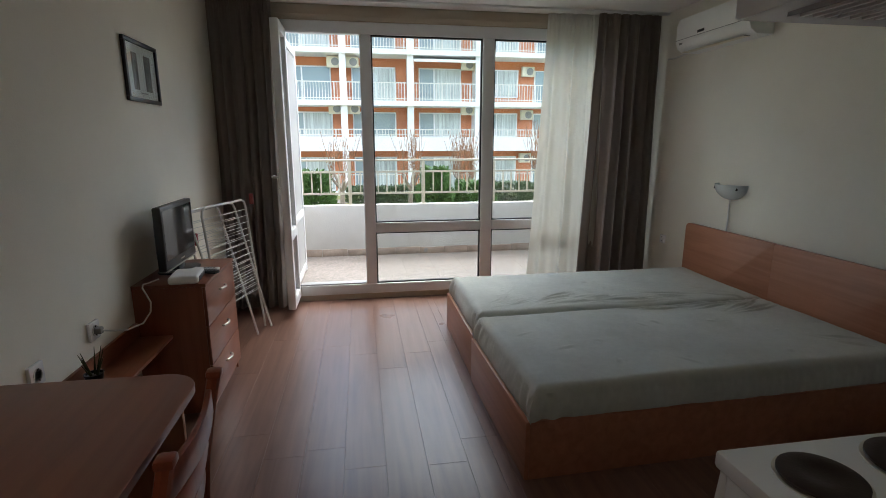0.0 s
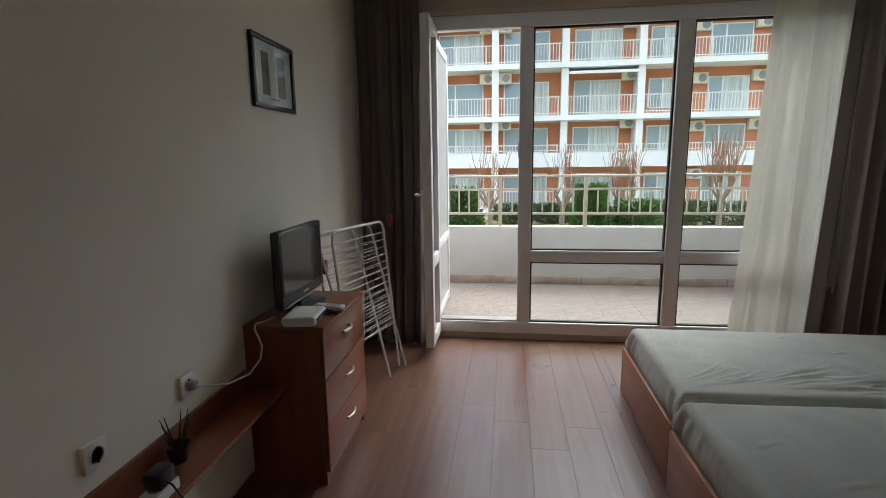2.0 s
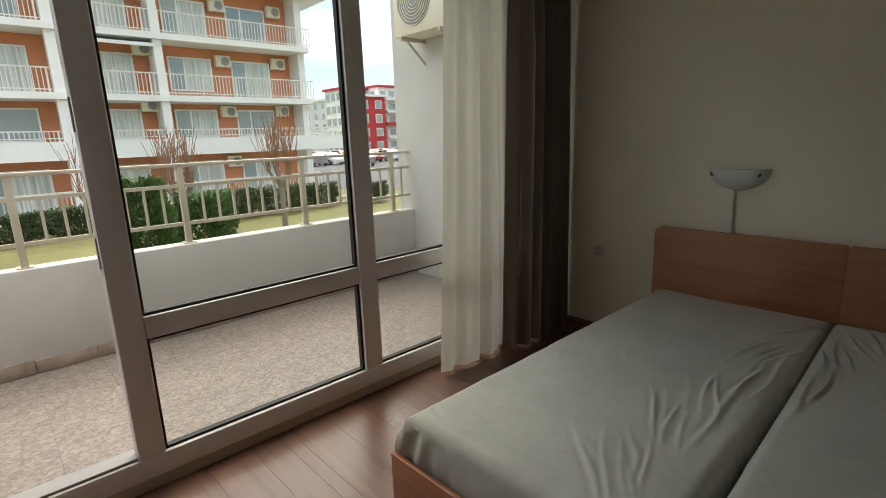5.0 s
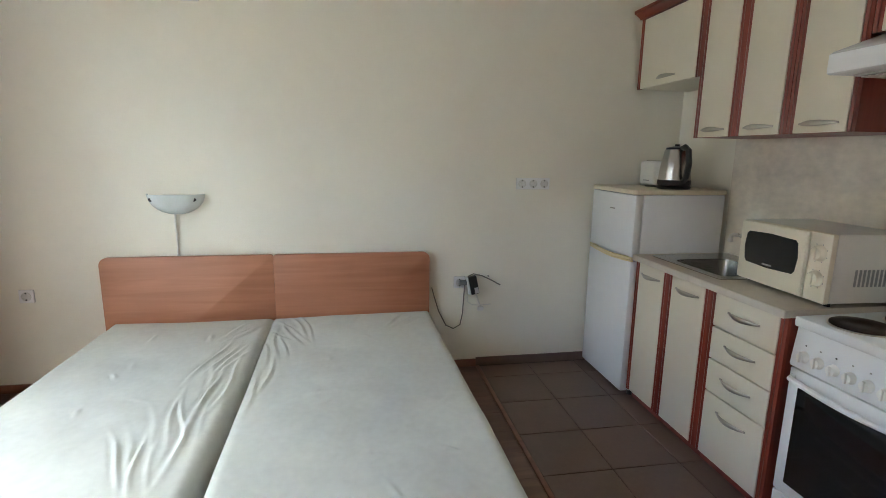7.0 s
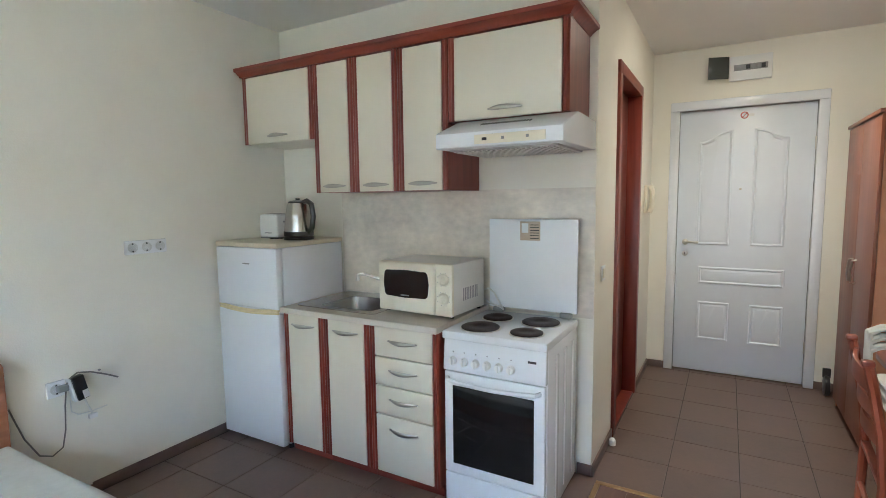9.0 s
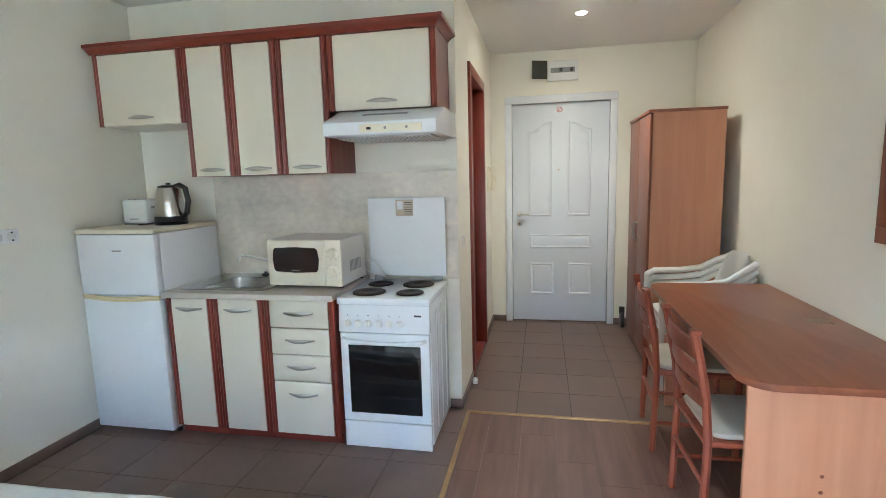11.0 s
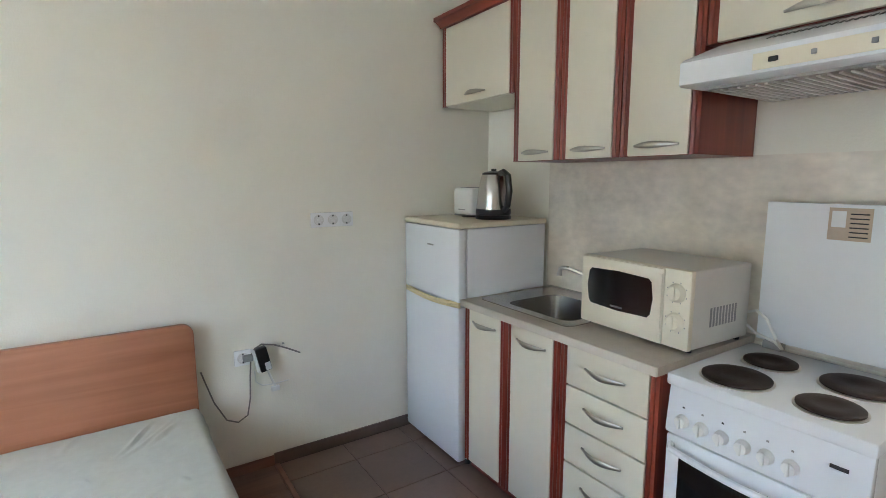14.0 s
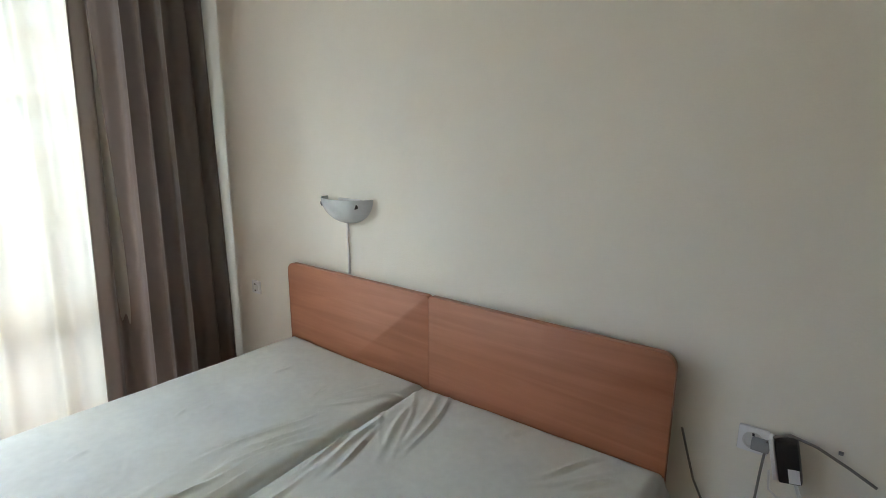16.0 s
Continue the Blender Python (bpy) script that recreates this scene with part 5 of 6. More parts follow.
part("hinge_cap", B(-0.17, -0.14, 3.70, 3.73, 1.02, 1.10, bevel=0.006), RED, rk, "dark red plastic hinge")

# ---- table and chairs ----
tb = thing("dining_table", (-0.18, 0.44, 0.0), "long cherry laminate table with rounded corners against the wall", "table")
part("tabletop", slab(bmesh.new(), rounded(XL + 0.004, 0.165, -0.31, 1.285, 0.11, 8, (0, 1, 1, 0)), 0.750, 0.777, "z", 0.004), TABLE, tb)
part("end_panel", B(XL + 0.012, 0.125, 1.18, 1.198, 0.0, 0.7495, bevel=0.002), BEECH_V, tb)
part("end_panel", B(XL + 0.012, 0.06, -0.23, -0.212, 0.0, 0.7495, bevel=0.002), BEECH_V, tb)
part("back_rail", B(XL + 0.012, XL + 0.03, -0.211, 1.179, 0.45, 0.7495), TABLE, tb)
for z in (0.42, 0.36):
    part("screw_cover", lathe(bmesh.new(), (-0.12, 1.1982, z), [(0.007, 0), (0.006, 0.0015)], 12, "y"), TABLE, tb)

def dining_chair():
    """A ladder-back chair at the origin that faces -x."""
    c = thing("dining_chair", (0, 0, 0), "mahogany-stained ladder-back wooden chair tucked under the table", "chair", "chairs at the table")
    for y in (-0.195, 0.195):
        part("back_post", tube(bmesh.new(), [(0.0, y, 0.0), (-0.005, y, 0.22), (-0.01, y, 0.44), (0.005, y, 0.62), (0.035, y, 0.78), (0.055, y, 0.872)], 0.017, 8), CHAIRWOOD, c)
        part("finial", B(0.036, 0.076, y - 0.02, y + 0.02, 0.862, 0.885, bevel=0.008), CHAIRWOOD, c)
        part("front_leg", rod(bmesh.new(), (-0.40, y * 0.95, 0.0), (-0.395, y, 0.425), 0.016, 0.019, 10), CHAIRWOOD, c)
        part("side_stretcher", rod(bmesh.new(), (-0.40, y * 0.96, 0.16), (-0.006, y, 0.16), 0.011, seg=8), CHAIRWOOD, c)
    for z, x, h in ((0.80, 0.04, 0.036), (0.70, 0.019, 0.032), (0.60, 0.003, 0.032)):
        bm = bmesh.new()
        o = [(x + 0.022 * math.cos(t * math.pi / 2), 0.182 * t) for t in [k / 5 - 1 for k in range(11)]]
        slab(bm, [(a - 0.008, b) for a, b in o] + [(a + 0.008, b) for a, b in o[::-1]], z - h, z + h, "z", 0.004)
        part("back_slat", bm, CHAIRWOOD, c)
    part("seat", slab(bmesh.new(), rounded(-0.425, 0.005, -0.21, 0.21, 0.03, 4), 0.425, 0.448, "z", 0.005), CHAIRWOOD, c)
    part("cushion", slab(bmesh.new(), rounded(-0.42, -0.02, -0.19, 0.19, 0.05, 5), 0.449, 0.474, "z", 0.010), CUSHION, c, "pale seat cushion")
    part("front_stretcher", rod(bmesh.new(), (-0.40, -0.19, 0.21), (-0.40, 0.19, 0.21), 0.011, seg=8), CHAIRWOOD, c)
    part("back_stretcher", rod(bmesh.new(), (-0.003, -0.19, 0.26), (-0.003, 0.19, 0.26), 0.011, seg=8), CHAIRWOOD, c)
    return c
c1 = dining_chair()
c1.matrix_basis = pose(0.215, 0.86, 0, 0, 0, 2)
copy_thing(c1, pose(0.235, 0.155, 0, 0, 0, -3))

# white stacked plastic armchairs beyond the table
def plastic_chair():
    c = thing("plastic_armchair", (0, 0, 0), "white moulded plastic garden armchair in a stack", "chair", "stacked garden chairs")
    part("seat", slab(bmesh.new(), rounded(-0.22, 0.22, -0.21, 0.23, 0.06, 5), 0.40, 0.415, "z", 0.005), WHITE_P, c)
    bm = bmesh.new()
    grid = []
    for j in range(9):
        t = j / 8
        w = 0.20 + 0.03 * math.sin(t * math.pi) - 0.08 * max(0, t - 0.7) ** 2 * 8
        grid.append([bm.verts.new((w * (2 * i / 12 - 1), -0.20 - 0.13 * t + 0.05 * (abs(2 * i / 12 - 1) ** 2), 0.42 + 0.40 * t)) for i in range(13)])
    for p, q in zip(grid, grid[1:]):
        for i in range(12):
            bm.faces.new((p[i], p[i + 1], q[i + 1], q[i]))
    bmesh.ops.solidify(bm, geom=bm.faces[:], thickness=0.008)
    part("backrest", bm, WHITE_P, c)
    for s in (-1, 1):
        bm = bmesh.new()
        pts = [(s * 0.20, -0.31, 0.78), (s * 0.245, -0.22, 0.735), (s * 0.265, -0.12, 0.675), (s * 0.265, 0.02, 0.655), (s * 0.26, 0.20, 0.65), (s * 0.25, 0.255, 0.62)]
        tube(bm, pts, 0.022, 8)
        part("armrest", bm, WHITE_P, c)
        part("arm_post", rod(bmesh.new(), (s * 0.25, 0.25, 0.63), (s * 0.24, 0.24, 0.0), 0.020, 0.016), WHITE_P, c)
        part("rear_leg", rod(bmesh.new(), (s * 0.20, -0.20, 0.42), (s * 0.23, -0.30, 0.0), 0.020, 0.016), WHITE_P, c)
    return c
pc = plastic_chair()
pc.matrix_basis = pose(-0.19, -0.62, 0.0, 0, 0, -90)
for lift in (0.05, 0.10):
    copy_thing(pc, pose(-0.19, -0.62, lift, 0, 0, -90))

# wardrobe
wr = thing("wardrobe", (-0.2, -1.38, 0.0), "tall beech laminate wardrobe in the corridor", "wardrobe")
part("side", B(-0.44, 0.045, -0.918, -0.900, 0.0, 1.892), BEECH_V, wr)
part("side", B(-0.44, 0.045, -1.718, -1.700, 0.0, 1.892), BEECH_V, wr)
part("top", B(-0.445, 0.075, -1.723, -0.895, 1.8925, 1.914, bevel=0.003), TABLE, wr)
part("back", B(-0.44, -0.432, -1.6995, -0.9185, 0.0, 1.892), BEECH_V, wr)
part("bottom", B(-0.431, 0.044, -1.6995, -0.9185, 0.06, 0.078), BEECH, wr)
part("plinth", B(0.02, 0.035, -1.6995, -0.9185, 0.0, 0.058), TABLE, wr)
for y0, y1, hy in ((-1.717, -1.310, -1.35), (-1.308, -0.901, -1.27)):
    d = part("door", B(0.046, 0.064, y0, y1, 0.06, 1.89, bevel=0.002), TABLE_V, wr)
    part("handle", tube(bmesh.new(), [(0.064, hy, 0.93), (0.085, hy, 0.935), (0.093, hy, 1.00), (0.085, hy, 1.065), (0.064, hy, 1.07)], 0.007), CHROME, d, "bowed metal handle")
wh = thing("trolley_wheel", (0.05, -1.9, 0.0), "black trolley wheel standing behind the wardrobe", "wheel")
part("tyre", lathe(bmesh.new(), (0.075, -1.90, 0.075), [(0.05, -0.018), (0.072, -0.014), (0.075, 0), (0.072, 0.014), (0.05, 0.018)], 28, "x"), BLACKP, wh)
part("hub", lathe(bmesh.new(), (0.075, -1.90, 0.075), [(0.02, -0.020), (0.02, 0.020)], 16, "x"), GREYP, wh)
part("fork", B(0.05, 0.10, -1.925, -1.90, 0.13, 0.20, bevel=0.006), BLACKP, wh)

# ---- corridor: doors and fittings ----
# added unseen slab: keeps sky light from leaking round the closed door leaf
solid("wall_landing", B(0.06, 1.27, YD - 0.30, YD - 0.15, -0.02, 2.3), WALL, "unseen wall added behind the entrance door to stop light leaks", "wall", kind="structure")
dr = thing("door_1", (0.66, YD, 0.0), "white moulded panel entrance door, closed", "door", kind="structure")
DY = YD - 0.035
part("leaf", B(0.205, 1.115, DY - 0.04, DY, 0.008, 2.150, bevel=0.003), DOORWHITE, dr)
def door_panel(x0, x1, z0, z1, arch=0.0):
    o = [(x0, z0), (x1, z0)]
    n = 10
    for k in range(n + 1):
        t = k / n
        x = x1 + (x0 - x1) * t
        o.append((x, z1 + arch * (0.5 - 0.5 * math.cos(math.pi * t)) if arch > 0 else z1 - arch * (0.5 + 0.5 * math.cos(math.pi * t)) if arch < 0 else z1))
    cx, cz = sum(a for a, b in o) / len(o), sum(b for a, b in o) / len(o)
    def inset(d):
        return [(a + d * (1 if a < (x0 + x1) / 2 else -1) * min(1, abs(a - (x0 + x1) / 2) / 0.03), b + d * (1 if b < (z0 + z1) / 2 else -1)) for a, b in o]
    bm = bmesh.new()
    rings = [[bm.verts.new((a, y, b)) for a, b in inset(d)] for d, y in ((0, DY), (0.006, DY + 0.007), (0.014, DY + 0.008), (0.022, DY + 0.001), (0.036, DY + 0.006), (0.042, DY + 0.007))]
    for p, q in zip(rings, rings[1:]):
        for k in range(len(p)):
            bm.faces.new((p[k], p[(k + 1) % len(p)], q[(k + 1) % len(p)], q[k]))
    bm.faces.new(rings[-1])
    part("moulded_panel", bm, DOORWHITE, dr)
door_panel(0.735, 0.970, 1.07, 1.90, 0.085)
door_panel(0.365, 0.590, 1.07, 1.90, -0.085)
door_panel(0.355, 0.945, 0.75, 0.89)
door_panel(0.715, 0.945, 0.28, 0.60)
door_panel(0.350, 0.575, 0.28, 0.60)
for nm, b4 in (("jamb", (1.118, 1.185, 0.0, 2.155)), ("jamb", (0.137, 0.202, 0.0, 2.155)), ("head", (0.137, 1.185, 2.155, 2.225))):
    part(nm, B(b4[0], b4[1], YD - 0.08, YD + 0.014, b4[2], b4[3], bevel=0.005), WHITE, dr)
h = part("door_handle", lathe(bmesh.new(), (1.05, DY, 1.09), [(0.024, 0), (0.024, 0.006), (0.012, 0.012), (0.010, 0.045)], 20, "y"), CHROME, dr)
part("lever", tube(bmesh.new(), [(1.05, DY + 0.045, 1.09), (1.03, DY + 0.05, 1.092), (0.95, DY + 0.05, 1.09)], 0.009), CHROME, h)
part("keyhole_plate", lathe(bmesh.new(), (1.05, DY, 0.995), [(0.022, 0), (0.022, 0.005), (0.017, 0.007)], 20, "y"), CHROME, dr)
part("keyhole", B(1.047, 1.053, DY + 0.0068, DY + 0.0078, 0.985, 1.005), INK, dr)
for z in (1.85, 0.30, 1.1):
    part("hinge", rod(bmesh.new(), (0.203, DY + 0.004, z - 0.045), (0.203, DY + 0.004, z + 0.045), 0.007), CHROME, dr)
part("peephole", lathe(bmesh.new(), (0.67, DY, 1.52), [(0.009, 0), (0.009, 0.004), (0.006, 0.005)], 14, "y"), CHROME, dr)
st = thing("no_smoking_sticker", (0.665, DY, 2.06), "round red no-smoking sticker on the door", "sticker")
ring = [(0.665 + 0.024 * math.cos(k * 0.524), DY + 0.0025, 2.09 + 0.024 * math.sin(k * 0.524)) for k in range(12)]
part("ring", tube(bmesh.new(), ring, 0.0035, 6, True), STICKER, st)
part("bar", rod(bmesh.new(), (0.648, DY + 0.0025, 2.107), (0.682, DY + 0.0025, 2.073), 0.003, seg=6), STICKER, st)
part("caption", B(0.60, 0.635, DY + 0.0005, DY + 0.0015, 2.08, 2.10), PAPER, st)

d2 = thing("door_2", (XC, -0.9, 0.0), "dark mahogany bathroom door frame with the door ajar inward", "door", kind="structure")
for nm, b4 in (("jamb", (-0.56, -0.495, 0.0, 2.18)), ("jamb", (-1.355, -1.29, 0.0, 2.18)), ("head", (-1.355, -0.495, 2.18, 2.25))):
    part(nm, B(XC - 0.018, XC + 0.12, b4[0], b4[1], b4[2], b4[3], bevel=0.004), CHERRY, d2)
part("leaf", B(XC + 0.075, XC + 0.115, -1.288, -0.562, 0.01, 2.175, bevel=0.003), DARKDOOR, d2)
part("threshold", B(XC - 0.005, XC + 0.10, -1.29, -0.562, -0.004, 0.012, bevel=0.003), CHERRY_H, d2)

fb = thing("fuse_box", (0.64, YD, 2.31), "white fuse box with its dark flap open", "fuse box")
part("case", B(0.50, 0.782, YD, YD + 0.03, 2.345, 2.528, bevel=0.006), WHITE_P, fb)
part("recess", B(0.53, 0.752, YD + 0.0302, YD + 0.032, 2.418, 2.463), GREYP, fb)
for k in range(6):
    part("breaker", B(0.545 + k * 0.033, 0.572 + k * 0.033, YD + 0.0322, YD + 0.040, 2.425, 2.457, bevel=0.003), GREYP if k % 3 else BLACKP, fb)
bm = B(0.0, 0.15, -0.004, 0.004, 0.0, 0.165, bevel=0.003)
bmesh.ops.transform(bm, verts=bm.verts, matrix=pose(0.784, YD + 0.036, 2.365, 0, 0, 22))
part("flap", bm, mat("smoked_flap", (0.06, 0.065, 0.06), 0.2, var=0.1), fb, "dark translucent flap")
ph = thing("intercom_phone", (XC, -1.65, 1.33), "ivory wall intercom handset in the corridor", "intercom")
part("cradle", B(XC - 0.025, XC - 0.001, -1.685, -1.615, 1.34, 1.56, bevel=0.006), IVORY, ph)
part("handset", tube(bmesh.new(), [(XC - 0.04, -1.65, 1.345), (XC - 0.055, -1.65, 1.38), (XC - 0.06, -1.65, 1.45), (XC - 0.055, -1.65, 1.52), (XC - 0.04, -1.65, 1.555)], 0.019), IVORY, ph)
sw = thing("light_switch", (XC, -0.21, 1.0), "white light switch by the bathroom door", "light switch")
part("plate", B(XC - 0.009, XC - 0.0005, -0.215, -0.135, 1.02, 1.10, bevel=0.003), WHITE_P, sw)
part("rocker", B(XC - 0.013, XC - 0.0092, -0.20, -0.15, 1.035, 1.085, bevel=0.002), IVORY, sw)
dl = thing("ceiling_downlight", (0.55, -0.95, HC), "small lit recessed ceiling downlight", "downlight")
part("ring", lathe(bmesh.new(), (0.55, -0.95, HC), [(0.048, 0.0), (0.046, -0.006), (0.036, -0.006), (0.034, -0.001)], 28), WHITE_P, dl)
part("bulb", lathe(bmesh.new(), (0.55, -0.95, HC), [(0.033, -0.001), (0.026, -0.008), (0.01, -0.012)], 24), BULB, dl)
part("stopper", lathe(bmesh.new(), (XC - 0.03, -0.40, 0.0), [(0.02, 0), (0.02, 0.03), (0.012, 0.04)], 16), WHITE_P, thing("door_stopper", (XC - 0.03, -0.40, 0.0), "small white door stopper on the tiles", "door stopper"))

# ---- balcony ----
BZ = 0.08
solid("balcony_floor", B(-2.2, XR + TH, 4.58, 6.12, -0.25, BZ - 0.006), BGROUT, "speckled tiled balcony floor", "floor", kind="structure")
solid("balcony_parapet", B(-2.2, XR, 5.98, 6.12, BZ - 0.006, 0.715, bevel=0.008), RENDER_W, "low white rendered balcony parapet", "parapet", kind="structure")
solid("balcony_side_wall", B(XR, XR + TH, 4.58, 6.2, BZ - 0.3, 2.95), RENDER_W, "white rendered side wall of the balcony", "wall", kind="structure")
solid("balcony_left_wall", B(-2.34, -2.2, 4.58, 6.12, BZ - 0.3, 2.80), RENDER_W, "white rendered far end wall of the balcony", "wall", kind="structure")
solid("outer_wall", B(-2.34, XL - TH, 4.44, 4.58, -1.3, 2.95), RENDER_W, "white rendered outside wall", "wall", kind="structure")
bm = bmesh.new()
x = -2.2
rng = random.Random(4)
while x < XR - 0.02:
    w = min(0.30 + rng.uniform(-0.02, 0.02), XR - x)
    box(bm, x + 0.002, x + w - 0.002, 5.966, 5.98, BZ, BZ + 0.085 + rng.uniform(-0.006, 0.006), bevel=0.003)
    x += w
solid("trim_balcony_skirting", bm, STONE, "uneven pinkish stone skirting along the parapet", "skirting", kind="structure")
solid("drain_outlet", lathe(bmesh.new(), (1.47, 5.962, BZ + 0.045), [(0.028, -0.006), (0.028, 0.0), (0.022, 0.002)], 18, "y"), GREYP, "small grey drain outlet in the parapet", "drain", at=(1.47, 5.96, BZ))

rl = thing("balcony_railing", (1.0, 6.05, 0.715), "cream painted steel railing on the parapet", "railing")
RY = 6.05
posts = [0.54 + 0.916 * k for k in range(-3, 4)]
for x in posts:
    part("post", B(x - 0.02, x + 0.02, RY - 0.02, RY + 0.02, 0.716, 1.25, bevel=0.003), RAIL, rl)
    part("base_plate", B(x - 0.04, x + 0.04, RY - 0.04, RY + 0.04, 0.7155, 0.723), RAIL, rl)
part("top_rail", B(-2.19, XR - 0.002, RY - 0.025, RY + 0.025, 1.25, 1.275, bevel=0.006), RAIL, rl)
for k in range(len(posts)):
    a, b = posts[k] + 0.02, (posts[k + 1] - 0.02 if k + 1 < len(posts) else XR - 0.003)
    for z in (1.12, 0.855):
        part("cross_rail", B(a, b, RY - 0.012, RY + 0.012, z - 0.012, z + 0.012), RAIL, rl)
    n = max(1, round((b - a) / 0.112))
    for j in range(1, n):
        x = a + (b - a) * j / n
        part("baluster", B(x - 0.008, x + 0.008, RY - 0.008, RY + 0.008, 0.867, 1.108), RAIL, rl)

oc = thing("air_conditioner_outdoor_unit", (3.35, 5.48, 2.2), "ivory outdoor air conditioner unit on wall brackets", "air conditioner")
part("case", B(3.23, 3.47, 5.16, 5.82, 2.22, 2.74, bevel=0.012), IVORY, oc)
part("fan_recess", lathe(bmesh.new(), (3.2295, 5.55, 2.48), [(0.205, 0), (0.205, -0.002)], 36, "x"), GREYP, oc)
for k in range(7):
    r = 0.05 + 0.025 * k
    part("grille_ring", tube(bmesh.new(), [(3.222, 5.55 + r * math.cos(a * 0.2618), 2.48 + r * math.sin(a * 0.2618)) for a in range(24)], 0.0035, 5, True), IVORY, oc)
for y in (5.25, 5.73):
    part("bracket", B(3.22, 3.499, y - 0.015, y + 0.015, 2.19, 2.22, bevel=0.003), RAIL, oc)
    part("bracket_arm", rod(bmesh.new(), (3.49, y, 2.02), (3.30, y, 2.19), 0.010), RAIL, oc)

# ---- the apartment house across the lawn ----
GZ = -1.35
FYF, FYB = 27.3, 28.7
house = thing("apartment_building", (4.0, 32, GZ), "orange and white four-storey apartment house with balconies", "building")
FX0, FX1 = -27.4, 14.5
COLS = [-0.05 - 3.65 * k for k in range(7, 0, -1)] + [-0.05, 3.46, 7.17]
FLOORS = [1.35, 3.49, 6.07]
part("wall", B(FX0, FX1 - 0.6, FYB, 40, GZ, 8.7), ORANGE, house)
part("end_wall", B(FX1 - 0.6, FX1 - 0.25, FYF + 0.3, 40, GZ, 8.7), FAC_W, house)
part("roof", B(FX0, FX1 + 1.2, FYF - 0.5, 40.5, 8.7, 9.05), FAC_W, house)
part("plinth", B(FX0, FX1 - 0.2, FYF, FYB, GZ - 0.1, GZ + 0.12), FAC_W, house)
for k, z in enumerate(FLOORS):
    if k == 0:
        part("balcony_band", B(FX0, FX1 + 1.6, FYF, FYB, 1.00, 1.74), FAC_W, house)
    else:
        part("balcony_slab", B(FX0, FX1 - 0.2, FYF - 0.15, FYB, z - 0.14, z + 0.12), FAC_W, house)
for x in COLS:
    for z0, z1 in ((GZ, 1.00), (1.74, 3.35), (3.61, 5.93), (6.19, 8.7)):
        part("column", B(x - 0.17, x + 0.17, FYF, FYF + 0.35, z0, z1), FAC_W, house)
        part("partition", B(x - 0.08, x + 0.08, FYF + 0.35, FYB, z0, z1), FAC_W, house)

def far_rail(x0, x1, z0, h):
    bm = B(x0, x1, FYF + 0.03, FYF + 0.07, z0 + h - 0.05, z0 + h)
    box(bm, x0, x1, FYF + 0.035, FYF + 0.065, z0 + 0.10, z0 + 0.14)
    n = int((x1 - x0) / 0.15)
    for j in range(n + 1):
        x = x0 + (x1 - x0) * j / n
        w = 0.03 if j % 10 == 0 else 0.014
        vs = [bm.verts.new((x + dx, FYF + 0.05 + dy, z)) for z in (z0, z0 + h - 0.05) for dx, dy in ((-w, -w), (w, -w), (w, w), (-w, w))]
        for a in range(4):
            bm.faces.new((vs[a], vs[(a + 1) % 4], vs[4 + (a + 1) % 4], vs[4 + a]))
    tagged(part("railing", bm, FAR_RAIL, house), kind="stuff")

def far_window(x0, x1, z0, z1, drape):
    w = part("window", B(x0, x1, FYB - 0.06, FYB - 0.002, z0, z1), FAC_W, house)
    m = x0 + (x1 - x0) * 0.36
    for a, b, mt in ((x0 + 0.07, m - 0.04, WINDOWMAT), (m + 0.04, x1 - 0.07, DRAPE if drape else WINDOWMAT)):
        part("pane", B(a, b, FYB - 0.068, FYB - 0.061, z0 + 0.07, z1 - 0.07), mt, w)

def far_ac(x, z, y=FYB - 0.35):
    a = part("air_conditioner", B(x - 0.36, x + 0.36, y, y + 0.3, z - 0.27, z + 0.27, bevel=0.03), IVORY, house)
    part("fan", lathe(bmesh.new(), (x + 0.08, y - 0.001, z), [(0.2, 0), (0.2, -0.01)], 16, "y"), GREYP, a)

rng = random.Random(21)
edges = COLS + [FX1 - 0.4]
for k in range(len(edges) - 1):
    a, b = edges[k] + 0.17, edges[k + 1] - 0.17
    last = k == len(edges) - 2
    for f, (zf, zt, h) in enumerate(((GZ + 0.12, 0.66, 1.0), (1.74, 3.10, 0.42), (3.61, 5.48, 0.95), (6.19, 8.02, 0.95))):
        if last:
            far_window(7.85, 9.8, zf + (0.35 if f == 2 else 0.02), zt, True)
            far_window(10.75, 12.75, zf + 0.02, zt, f % 2 == 0)
            far_ac(10.3, zt - 0.1)
            if f:
                far_ac(13.15, zt - 0.05)
        else:
            flip = k % 2
            s = a + (0.42 if not flip else 0.25)
            far_window(s, min(b - 0.25, s + 2.4), zf + 0.02, zt, rng.random() < 0.7)
            if f and (k % 2 == 0):
                far_ac(b - 0.3, zt + 0.12, FYF + 0.6)
            elif f:
                far_ac(a + 0.3, zt + 0.12, FYF + 0.6)
        far_rail(a, b if not last else FX1 + (0.0 if f != 1 else 1.5), zf, h)
for x0, x1, z in ((3.65, 6.98, 5.68), (-3.5, -0.25, 8.2)):
    aw = bmesh.new()
    slab(aw, [(FYB - 0.3, z + 0.28), (FYF - 0.1, z + 0.06), (FYF - 0.1, z - 0.08), (FYF - 0.07, z - 0.08), (FYF - 0.07, z + 0.05), (FYB - 0.3, z + 0.25)], x0, x1, "x")
    part("awning", aw, FAC_W, house, "rolled-out white striped awning")

